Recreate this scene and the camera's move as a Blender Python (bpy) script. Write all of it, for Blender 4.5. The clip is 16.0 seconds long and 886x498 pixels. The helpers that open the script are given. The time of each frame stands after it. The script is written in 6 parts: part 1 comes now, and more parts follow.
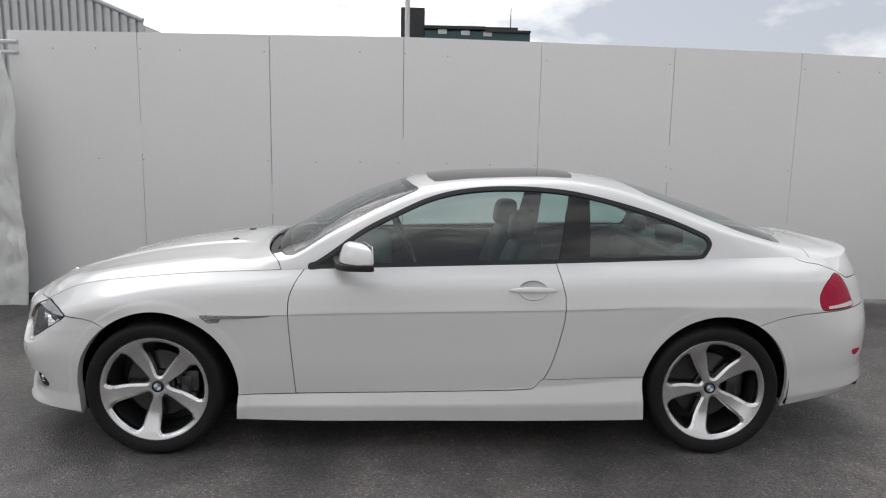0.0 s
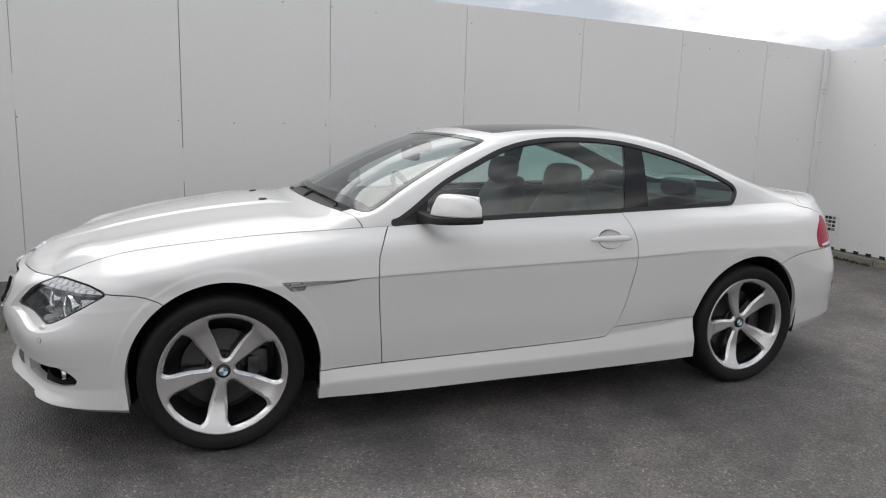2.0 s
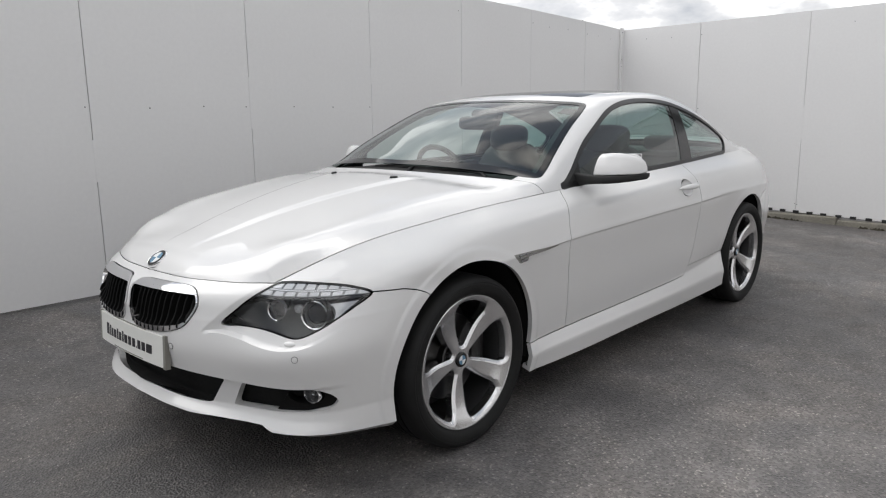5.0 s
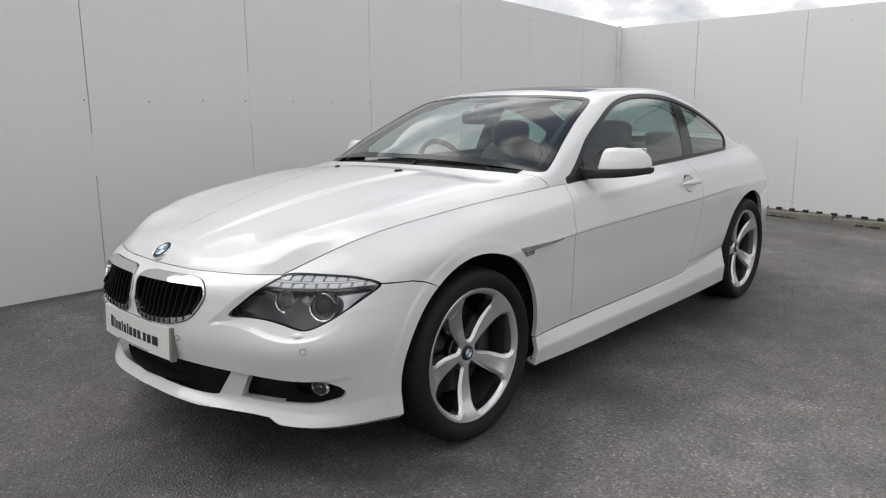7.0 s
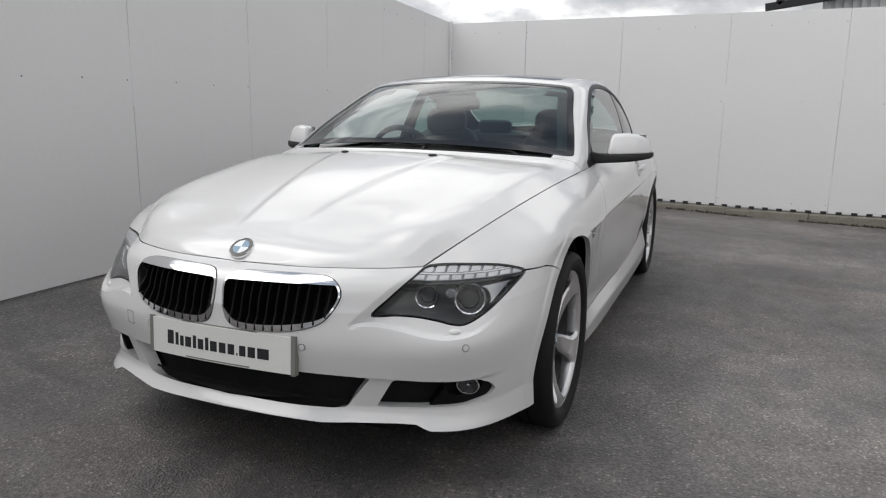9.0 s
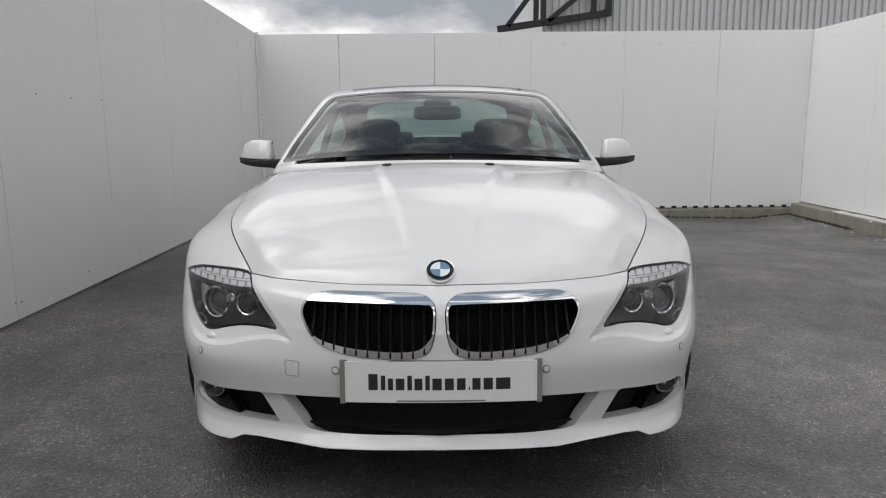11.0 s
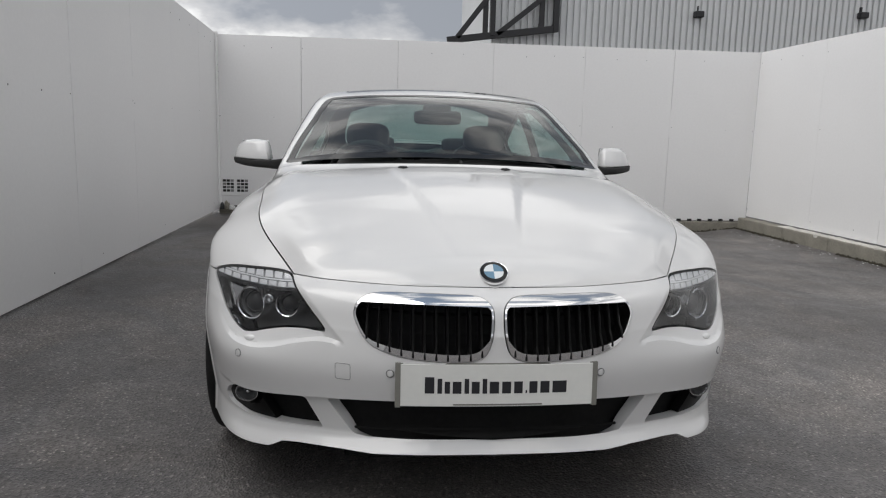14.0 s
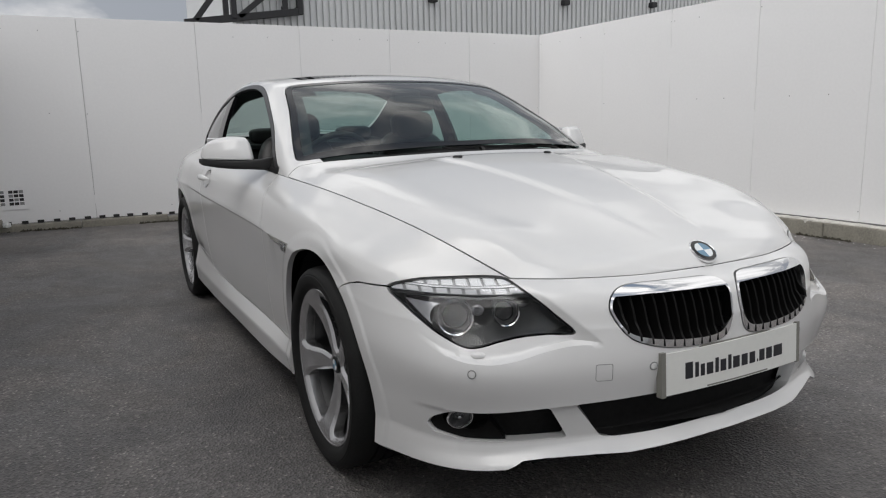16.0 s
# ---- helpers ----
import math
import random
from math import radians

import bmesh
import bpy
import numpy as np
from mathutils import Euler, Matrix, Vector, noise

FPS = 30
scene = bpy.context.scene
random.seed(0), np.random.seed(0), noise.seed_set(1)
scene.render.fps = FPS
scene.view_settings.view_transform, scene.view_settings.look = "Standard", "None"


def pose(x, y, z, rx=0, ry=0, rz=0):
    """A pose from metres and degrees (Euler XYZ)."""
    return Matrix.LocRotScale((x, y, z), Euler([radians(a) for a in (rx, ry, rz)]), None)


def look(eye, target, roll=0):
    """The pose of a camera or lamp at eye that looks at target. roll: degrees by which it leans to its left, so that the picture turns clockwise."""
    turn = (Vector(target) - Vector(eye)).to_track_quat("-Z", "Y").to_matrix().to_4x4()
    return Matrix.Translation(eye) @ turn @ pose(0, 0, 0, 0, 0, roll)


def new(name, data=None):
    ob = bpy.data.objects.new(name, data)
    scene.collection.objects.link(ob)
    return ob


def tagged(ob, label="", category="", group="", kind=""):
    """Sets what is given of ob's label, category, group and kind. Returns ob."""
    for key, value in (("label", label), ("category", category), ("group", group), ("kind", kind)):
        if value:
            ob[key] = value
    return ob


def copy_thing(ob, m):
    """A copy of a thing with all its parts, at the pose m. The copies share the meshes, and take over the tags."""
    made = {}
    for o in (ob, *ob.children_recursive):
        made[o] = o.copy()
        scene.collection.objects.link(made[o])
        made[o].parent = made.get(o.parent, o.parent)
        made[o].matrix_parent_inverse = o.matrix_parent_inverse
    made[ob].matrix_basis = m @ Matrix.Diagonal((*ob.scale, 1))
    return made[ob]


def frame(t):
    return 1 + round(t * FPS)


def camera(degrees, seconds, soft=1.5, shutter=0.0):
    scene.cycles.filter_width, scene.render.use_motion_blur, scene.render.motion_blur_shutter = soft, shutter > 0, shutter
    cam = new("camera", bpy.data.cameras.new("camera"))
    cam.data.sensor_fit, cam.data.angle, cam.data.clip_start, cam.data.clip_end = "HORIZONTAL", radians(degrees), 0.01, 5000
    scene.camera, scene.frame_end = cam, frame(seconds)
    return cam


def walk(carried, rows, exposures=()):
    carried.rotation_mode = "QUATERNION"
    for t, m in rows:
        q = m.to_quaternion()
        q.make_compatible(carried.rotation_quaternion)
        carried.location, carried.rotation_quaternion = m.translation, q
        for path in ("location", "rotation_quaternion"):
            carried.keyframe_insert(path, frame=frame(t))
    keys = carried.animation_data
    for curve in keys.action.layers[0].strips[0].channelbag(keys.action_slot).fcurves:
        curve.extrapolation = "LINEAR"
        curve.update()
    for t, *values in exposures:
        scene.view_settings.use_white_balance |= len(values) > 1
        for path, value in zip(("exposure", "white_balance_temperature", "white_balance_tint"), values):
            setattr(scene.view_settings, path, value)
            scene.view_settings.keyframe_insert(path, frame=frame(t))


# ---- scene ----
cam = camera(64.5, 16.0, soft=1.15)
PATH = [
    (0, (1.258, -4.217, 1.573), (1.342, -2.243, 1.262), 1.0),
    (0.5, (1.125, -4.183, 1.529), (1.283, -2.214, 1.213), 1.4),
    (1, (0.8, -4.052, 1.455), (1.124, -2.105, 1.136), 2.2),
    (1.5, (0.308, -3.945, 1.421), (0.852, -2.049, 1.094), 1.8),
    (2, (-0.193, -3.776, 1.386), (0.533, -1.946, 1.034), 1.8),
    (2.5, (-0.732, -3.579, 1.38), (0.193, -1.845, 1.01), 1.1),
    (3, (-1.155, -3.298, 1.32), (-0.071, -1.663, 0.935), 0.1),
    (3.5, (-1.528, -3.035, 1.313), (-0.311, -1.499, 0.915), -0.5),
    (4, (-1.741, -2.785, 1.288), (-0.42, -1.34, 0.879), -1.1),
    (4.2, (-1.813, -2.708, 1.291), (-0.455, -1.298, 0.884), -1.1),
    (6.3, (-1.965, -2.503, 1.221), (-0.507, -1.185, 0.851), -0.7),
    (6.5, (-1.961, -2.514, 1.245), (-0.518, -1.184, 0.861), -0.7),
    (7, (-1.963, -2.512, 1.247), (-0.516, -1.185, 0.864), -0.5),
    (7.5, (-2.014, -2.437, 1.241), (-0.521, -1.165, 0.852), 0.0),
    (8, (-2.154, -2.189, 1.217), (-0.568, -1.037, 0.823), 0.6),
    (8.5, (-2.376, -1.818, 1.201), (-0.669, -0.852, 0.81), 1.2),
    (9, (-2.543, -1.403, 1.191), (-0.727, -0.665, 0.796), 0.8),
    (9.5, (-2.692, -0.944, 1.21), (-0.789, -0.471, 0.816), 0.3),
    (9.7, (-2.715, -0.758, 1.201), (-0.789, -0.389, 0.81), -0.2),
    (11.8, (-2.689, 0.156, 1.137), (-0.719, 0.086, 0.802), 0.2),
    (12, (-2.677, 0.162, 1.132), (-0.705, 0.122, 0.801), 0.4),
    (12.5, (-2.681, 0.157, 1.128), (-0.709, 0.122, 0.8), 0.3),
    (13, (-2.682, 0.158, 1.126), (-0.71, 0.113, 0.797), 0.0),
    (13.5, (-2.675, 0.179, 1.124), (-0.703, 0.113, 0.797), 0.2),
    (14, (-2.674, 0.338, 1.125), (-0.71, 0.137, 0.805), 1.5),
    (14.5, (-2.602, 0.646, 1.118), (-0.669, 0.244, 0.799), 0.9),
    (15, (-2.458, 0.987, 1.126), (-0.578, 0.392, 0.793), 0.8),
    (15.5, (-2.301, 1.32, 1.125), (-0.493, 0.536, 0.781), -0.4),
    (16, (-2.15, 1.57, 1.131), (-0.415, 0.643, 0.77), -1.3),
]
walk(cam, [(t, look(eye, target, roll)) for t, eye, target, roll in PATH], exposures=[(0, 0.05), (3, 0.08), (7, 0.07), (8.5, -0.01), (9.5, -0.12), (12, -0.24), (13.5, -0.24), (16, -0.19)])

# ---- world, sun, exposure ----
SUN_AZ, SUN_EL = -25.0, 58.0
world = bpy.data.worlds.new("sky")
scene.world = world
world.use_nodes = True
wn, wl = world.node_tree.nodes, world.node_tree.links
wn.clear()
w_out = wn.new("ShaderNodeOutputWorld")
w_bg = wn.new("ShaderNodeBackground")
w_sky = wn.new("ShaderNodeTexSky")
w_sky.sky_type = "NISHITA"
w_sky.sun_disc = False
w_sky.sun_elevation = radians(SUN_EL)
w_sky.sun_rotation = radians(SUN_AZ)
w_co = wn.new("ShaderNodeTexCoord")
w_map = wn.new("ShaderNodeMapping")
w_map.inputs["Scale"].default_value = (1.0, 1.0, 2.2)
w_map.inputs["Location"].default_value = (0.3, 0.1, 0.2)
w_n = wn.new("ShaderNodeTexNoise")
w_n.inputs["Scale"].default_value = 2.1
w_n.inputs["Detail"].default_value = 7.0
w_n.inputs["Roughness"].default_value = 0.55
w_r = wn.new("ShaderNodeValToRGB")
w_r.color_ramp.elements[0].position, w_r.color_ramp.elements[0].color = 0.42, (4.2, 4.45, 4.95, 1)
w_r.color_ramp.elements[1].position, w_r.color_ramp.elements[1].color = 0.61, (15.2, 15.1, 15.0, 1)
w_mid = w_r.color_ramp.elements.new(0.488)
w_mid.color = (7.65, 7.65, 7.8, 1)
w_edge = w_r.color_ramp.elements.new(0.52)
w_edge.color = (11.6, 11.6, 11.5, 1)
w_mix = wn.new("ShaderNodeMix")
w_mix.data_type = "RGBA"
w_mix.inputs[0].default_value = 0.94
w_bg.inputs["Strength"].default_value = 0.114
wl.new(w_co.outputs["Generated"], w_map.inputs["Vector"])
wl.new(w_map.outputs[0], w_n.inputs["Vector"])
wl.new(w_n.outputs["Fac"], w_r.inputs["Fac"])
wl.new(w_sky.outputs[0], w_mix.inputs[6])
# High overhead the gaps between the clouds show blue sky.
w_gap, w_up, w_sep, w_over = wn.new("ShaderNodeValToRGB"), wn.new("ShaderNodeMapRange"), wn.new("ShaderNodeSeparateXYZ"), wn.new("ShaderNodeMix")
w_gap.color_ramp.elements[0].position, w_gap.color_ramp.elements[0].color = 0.45, (2.5, 3.15, 4.1, 1)
w_gap.color_ramp.elements[1].position, w_gap.color_ramp.elements[1].color = 0.60, (19.4, 18.8, 17.9, 1)
w_haze = w_gap.color_ramp.elements.new(0.52)
w_haze.color = (9.6, 9.6, 9.6, 1)
w_up.interpolation_type = "SMOOTHSTEP"
w_up.inputs["From Min"].default_value, w_up.inputs["From Max"].default_value = 0.70, 0.92
w_over.data_type = "RGBA"
wl.new(w_n.outputs["Fac"], w_gap.inputs["Fac"])
wl.new(w_co.outputs["Generated"], w_sep.inputs[0])
wl.new(w_sep.outputs["Z"], w_up.inputs["Value"])
wl.new(w_up.outputs["Result"], w_over.inputs[0])
wl.new(w_r.outputs["Color"], w_over.inputs[6])
wl.new(w_gap.outputs["Color"], w_over.inputs[7])
wl.new(w_over.outputs[2], w_mix.inputs[7])
# The cloud cover is brighter towards the hidden sun.
w_dot, w_rng, w_mul = wn.new("ShaderNodeVectorMath"), wn.new("ShaderNodeMapRange"), wn.new("ShaderNodeVectorMath")
w_dot.operation, w_mul.operation = "DOT_PRODUCT", "SCALE"
w_dot.inputs[1].default_value = (math.sin(radians(SUN_AZ)), math.cos(radians(SUN_AZ)), -0.15)
w_rng.inputs["From Min"].default_value, w_rng.inputs["From Max"].default_value = -1.0, 1.0
w_rng.inputs["To Min"].default_value, w_rng.inputs["To Max"].default_value = 0.72, 1.26
wl.new(w_co.outputs["Generated"], w_dot.inputs[0])
wl.new(w_dot.outputs["Value"], w_rng.inputs["Value"])
wl.new(w_mix.outputs[2], w_mul.inputs[0])
wl.new(w_rng.outputs["Result"], w_mul.inputs["Scale"])
wl.new(w_mul.outputs[0], w_bg.inputs["Color"])
wl.new(w_bg.outputs[0], w_out.inputs["Surface"])

sun = new("sun", bpy.data.lights.new("sun", "SUN"))
sun.data.energy = 1.1
sun.data.angle = radians(50)
sun.data.color = (1.0, 0.985, 0.96)
sun.matrix_world = look((0, 0, 0), (-math.sin(radians(SUN_AZ)) * math.cos(radians(SUN_EL)), -math.cos(radians(SUN_AZ)) * math.cos(radians(SUN_EL)), -math.sin(radians(SUN_EL))))
scene.view_settings.exposure = 0.0


# ---- materials ----
def material(name):
    m = bpy.data.materials.new(name)
    m.use_nodes = True
    n = m.node_tree.nodes
    return m, n, m.node_tree.links, n["Principled BSDF"]


def surface(name, color, rough=0.5, metal=0.0, vary=0.12, scale=6.0, bump=0.0, fine=60.0, coat=0.0, each=0.0, ior=1.5):
    """A plain surface with variation at two scales, and fine relief."""
    m, n, l, b = material(name)
    b.inputs["Roughness"].default_value = rough
    b.inputs["Metallic"].default_value = metal
    b.inputs["Coat Weight"].default_value = coat
    b.inputs["Coat Roughness"].default_value = 0.012
    b.inputs["IOR"].default_value = ior
    co = n.new("ShaderNodeTexCoord")
    big, small = n.new("ShaderNodeTexNoise"), n.new("ShaderNodeTexNoise")
    big.inputs["Scale"].default_value, small.inputs["Scale"].default_value = scale, fine
    big.inputs["Detail"].default_value = small.inputs["Detail"].default_value = 4
    l.new(co.outputs["Object"], big.inputs["Vector"])
    l.new(co.outputs["Object"], small.inputs["Vector"])
    add = n.new("ShaderNodeMath")
    add.operation = "ADD"
    l.new(big.outputs["Fac"], add.inputs[0])
    l.new(small.outputs["Fac"], add.inputs[1])
    last = add
    if each:
        info, mul, plus = n.new("ShaderNodeObjectInfo"), n.new("ShaderNodeMath"), n.new("ShaderNodeMath")
        mul.operation, mul.inputs[1].default_value = "MULTIPLY", each
        plus.operation = "ADD"
        l.new(info.outputs["Random"], mul.inputs[0])
        l.new(mul.outputs[0], plus.inputs[0])
        l.new(add.outputs[0], plus.inputs[1])
        last = plus
    ramp = n.new("ShaderNodeMapRange")
    ramp.inputs["From Min"].default_value, ramp.inputs["From Max"].default_value = 0.6, 1.4 + each
    ramp.inputs["To Min"].default_value, ramp.inputs["To Max"].default_value = 1 - vary, 1 + vary
    l.new(last.outputs[0], ramp.inputs["Value"])
    mix = n.new("ShaderNodeVectorMath")
    mix.operation = "SCALE"
    mix.inputs[0].default_value = color[:3]
    l.new(ramp.outputs["Result"], mix.inputs["Scale"])
    l.new(mix.outputs[0], b.inputs["Base Color"])
    if bump:
        bp = n.new("ShaderNodeBump")
        bp.inputs["Strength"].default_value = bump
        bp.inputs["Distance"].default_value = 0.004
        l.new(small.outputs["Fac"], bp.inputs["Height"])
        l.new(bp.outputs[0], b.inputs["Normal"])
    return m


def tinted_glass(name, tint, gloss=1.0, least=0.07):
    m, n, l, b = material(name)
    n.remove(b)
    out = n["Material Output"]
    clear, shine, mix, fres = n.new("ShaderNodeBsdfTransparent"), n.new("ShaderNodeBsdfGlossy"), n.new("ShaderNodeMixShader"), n.new("ShaderNodeLayerWeight")
    power, scale = n.new("ShaderNodeMath"), n.new("ShaderNodeMath")
    power.operation, power.inputs[1].default_value = "POWER", 3.2
    scale.operation, scale.inputs[1].default_value, scale.inputs[2].default_value = "MULTIPLY_ADD", 0.82, least
    clear.inputs["Color"].default_value = (*tint, 1)
    shine.inputs["Roughness"].default_value = 0.01
    shine.inputs["Color"].default_value = (gloss, gloss, gloss, 1)
    fres.inputs["Blend"].default_value = 0.5
    l.new(fres.outputs["Facing"], power.inputs[0])
    l.new(power.outputs[0], scale.inputs[0])
    l.new(scale.outputs[0], mix.inputs[0])
    l.new(clear.outputs[0], mix.inputs[1])
    l.new(shine.outputs[0], mix.inputs[2])
    l.new(mix.outputs[0], out.inputs["Surface"])
    return m


def asphalt_material():
    m, n, l, b = material("asphalt")
    co = n.new("ShaderNodeTexCoord")
    stain_shade, mid, grit = n.new("ShaderNodeTexNoise"), n.new("ShaderNodeTexNoise"), n.new("ShaderNodeTexVoronoi")
    stain_shade.inputs["Scale"].default_value, stain_shade.inputs["Detail"].default_value = 0.55, 5
    mid.inputs["Scale"].default_value, mid.inputs["Detail"].default_value = 6.0, 7
    grit.inputs["Scale"].default_value = 112.0
    # Shifted: paler at +y, darker at -y, shade painted in before the nose.
    spread = n.new("ShaderNodeMapping")
    spread.inputs["Location"].default_value = (-19.2, 4.63, 0.0)
    l.new(co.outputs["Object"], spread.inputs["Vector"])
    l.new(spread.outputs[0], stain_shade.inputs["Vector"])
    for t in (mid, grit):
        l.new(co.outputs["Object"], t.inputs["Vector"])
    r1 = n.new("ShaderNodeValToRGB")
    r1.color_ramp.elements[0].position, r1.color_ramp.elements[0].color = 0.35, (0.0865, 0.0820, 0.0800, 1)
    r1.color_ramp.elements[1].position, r1.color_ramp.elements[1].color = 0.7, (0.1555, 0.1475, 0.1435, 1)
    l.new(stain_shade.outputs["Fac"], r1.inputs["Fac"])
    r2 = n.new("ShaderNodeMapRange")
    r2.inputs["From Min"].default_value, r2.inputs["From Max"].default_value = 0.3, 0.7
    r2.inputs["To Min"].default_value, r2.inputs["To Max"].default_value = 0.84, 1.16
    l.new(mid.outputs["Fac"], r2.inputs["Value"])
    r3 = n.new("ShaderNodeMapRange")
    r3.inputs["From Min"].default_value, r3.inputs["From Max"].default_value = 0.0, 1.0
    r3.inputs["To Min"].default_value, r3.inputs["To Max"].default_value = 0.70, 1.40
    sep = n.new("ShaderNodeSeparateColor")
    l.new(grit.outputs["Color"], sep.inputs[0])
    l.new(sep.outputs[0], r3.inputs["Value"])
    mul = n.new("ShaderNodeMath")
    mul.operation = "MULTIPLY"
    l.new(r2.outputs[0], mul.inputs[0])
    l.new(r3.outputs[0], mul.inputs[1])
    sc = n.new("ShaderNodeVectorMath")
    sc.operation = "SCALE"
    l.new(r1.outputs["Color"], sc.inputs[0])
    l.new(mul.outputs[0], sc.inputs["Scale"])
    # Sparse pale chips, and broad brownish and dusty patches.
    chip, chipr, patch, patchr = n.new("ShaderNodeTexVoronoi"), n.new("ShaderNodeValToRGB"), n.new("ShaderNodeTexNoise"), n.new("ShaderNodeValToRGB")
    chip.inputs["Scale"].default_value = 130.0
    l.new(co.outputs["Object"], chip.inputs["Vector"])
    csep = n.new("ShaderNodeSeparateColor")
    l.new(chip.outputs["Color"], csep.inputs[0])
    chipr.color_ramp.elements[0].position, chipr.color_ramp.elements[1].position = 0.945, 0.97
    chipr.color_ramp.elements[0].color, chipr.color_ramp.elements[1].color = (1, 1, 1, 1), (2.0, 1.95, 1.88, 1)
    l.new(csep.outputs[1], chipr.inputs["Fac"])
    patch.inputs["Scale"].default_value, patch.inputs["Detail"].default_value, patch.inputs["Distortion"].default_value = 1.5, 7, 1.2
    l.new(co.outputs["Object"], patch.inputs["Vector"])
    patchr.color_ramp.elements[0].position, patchr.color_ramp.elements[0].color = 0.36, (0.80, 0.80, 0.81, 1)
    patchr.color_ramp.elements[1].position, patchr.color_ramp.elements[1].color = 0.66, (1.24, 1.20, 1.165, 1)
    even = patchr.color_ramp.elements.new(0.5)
    even.color = (1, 0.99, 0.985, 1)
    l.new(patch.outputs["Fac"], patchr.inputs["Fac"])
    m1, m2 = n.new("ShaderNodeVectorMath"), n.new("ShaderNodeVectorMath")
    m1.operation = m2.operation = "MULTIPLY"
    l.new(sc.outputs[0], m1.inputs[0])
    l.new(chipr.outputs["Color"], m1.inputs[1])
    l.new(m1.outputs[0], m2.inputs[0])
    l.new(patchr.outputs["Color"], m2.inputs[1])
    # Faint paler streaks, drawn out across the yard.
    streak, dmap, dr, m3 = n.new("ShaderNodeTexNoise"), n.new("ShaderNodeMapping"), n.new("ShaderNodeMapRange"), n.new("ShaderNodeVectorMath")
    dmap.inputs["Scale"].default_value = (1.9, 0.55, 1.0)
    dmap.inputs["Location"].default_value = (0.4, 0.0, 0.0)
    streak.inputs["Scale"].default_value, streak.inputs["Detail"].default_value = 1.1, 4
    dr.inputs["From Min"].default_value, dr.inputs["From Max"].default_value = 0.38, 0.66
    dr.inputs["To Min"].default_value, dr.inputs["To Max"].default_value = 0.93, 1.13
    m3.operation = "SCALE"
    l.new(co.outputs["Object"], dmap.inputs["Vector"])
    l.new(dmap.outputs[0], streak.inputs["Vector"])
    l.new(streak.outputs["Fac"], dr.inputs["Value"])
    l.new(m2.outputs[0], m3.inputs[0])
    l.new(dr.outputs["Result"], m3.inputs["Scale"])
    l.new(m3.outputs[0], b.inputs["Base Color"])
    rr = n.new("ShaderNodeMapRange")
    rr.inputs["From Min"].default_value, rr.inputs["From Max"].default_value = 0.35, 0.65
    rr.inputs["To Min"].default_value, rr.inputs["To Max"].default_value = 0.44, 0.74
    b.inputs["IOR"].default_value = 1.45
    l.new(patch.outputs["Fac"], rr.inputs["Value"])
    l.new(rr.outputs["Result"], b.inputs["Roughness"])
    bp = n.new("ShaderNodeBump")
    bp.inputs["Strength"].default_value = 0.55
    bp.inputs["Distance"].default_value = 0.009
    l.new(grit.outputs["Distance"], bp.inputs["Height"])
    l.new(bp.outputs[0], b.inputs["Normal"])
    return m


def badge_material():
    """Four blue and white quarters, in the object's own xy plane."""
    m, n, l, b = material("badge_quarters")
    co, sep, mul, gt, mix = n.new("ShaderNodeTexCoord"), n.new("ShaderNodeSeparateXYZ"), n.new("ShaderNodeMath"), n.new("ShaderNodeMath"), n.new("ShaderNodeMix")
    mul.operation, gt.operation, gt.inputs[1].default_value = "MULTIPLY", "GREATER_THAN", 0.0
    mix.data_type = "RGBA"
    mix.inputs[6].default_value, mix.inputs[7].default_value = (0.75, 0.78, 0.8, 1), (0.13, 0.25, 0.36, 1)
    l.new(co.outputs["Object"], sep.inputs[0])
    l.new(sep.outputs[0], mul.inputs[0])
    l.new(sep.outputs[1], mul.inputs[1])
    l.new(mul.outputs[0], gt.inputs[0])
    l.new(gt.outputs[0], mix.inputs[0])
    l.new(mix.outputs[2], b.inputs["Base Color"])
    b.inputs["Roughness"].default_value = 0.2
    return m


PAINT = surface("white_car_paint", (0.722, 0.717, 0.714), rough=0.3, vary=0.012, scale=1.5, fine=900, coat=1.0)
BLACK_TRIM = surface("black_trim", (0.012, 0.012, 0.013), rough=0.35, vary=0.2, fine=200)
BLACK_GLOSS = surface("gloss_black_trim", (0.008, 0.008, 0.009), rough=0.08, vary=0.1)
BLACK_MATT = surface("black_plastic", (0.010, 0.010, 0.010), rough=0.65, vary=0.25, fine=150, bump=0.1)
VOID = surface("dark_underside", (0.018, 0.018, 0.018), rough=0.9, vary=0.2, ior=1.2)
SLAT = surface("satin_black_slat", (0.005, 0.005, 0.005), rough=0.45, vary=0.1, ior=1.25)
RUBBER = surface("tyre_rubber", (0.013, 0.013, 0.013), rough=0.62, vary=0.2, scale=12, fine=140, bump=0.12, ior=1.3)
ALLOY = surface("machined_alloy", (0.78, 0.78, 0.79), rough=0.25, metal=1.0, vary=0.06, scale=20, fine=300)
BARREL = surface("dark_wheel_barrel", (0.045, 0.045, 0.046), rough=0.4, metal=0.6, vary=0.15, fine=200)
CHROME = surface("chrome", (0.86, 0.86, 0.87), rough=0.06, metal=1.0, vary=0.02)
STEEL = surface("brake_steel", (0.075, 0.073, 0.073), rough=0.4, metal=1.0, vary=0.2, fine=120)
LEATHER = surface("black_leather", (0.021, 0.019, 0.019), rough=0.45, vary=0.2, scale=20, fine=250, bump=0.15)
CABIN = surface("charcoal_cabin_plastic", (0.015, 0.015, 0.016), rough=0.6, vary=0.2, fine=300, bump=0.1)
SCREEN_GLASS = tinted_glass("green_tinted_windscreen", (0.54, 0.68, 0.645), least=0.03)
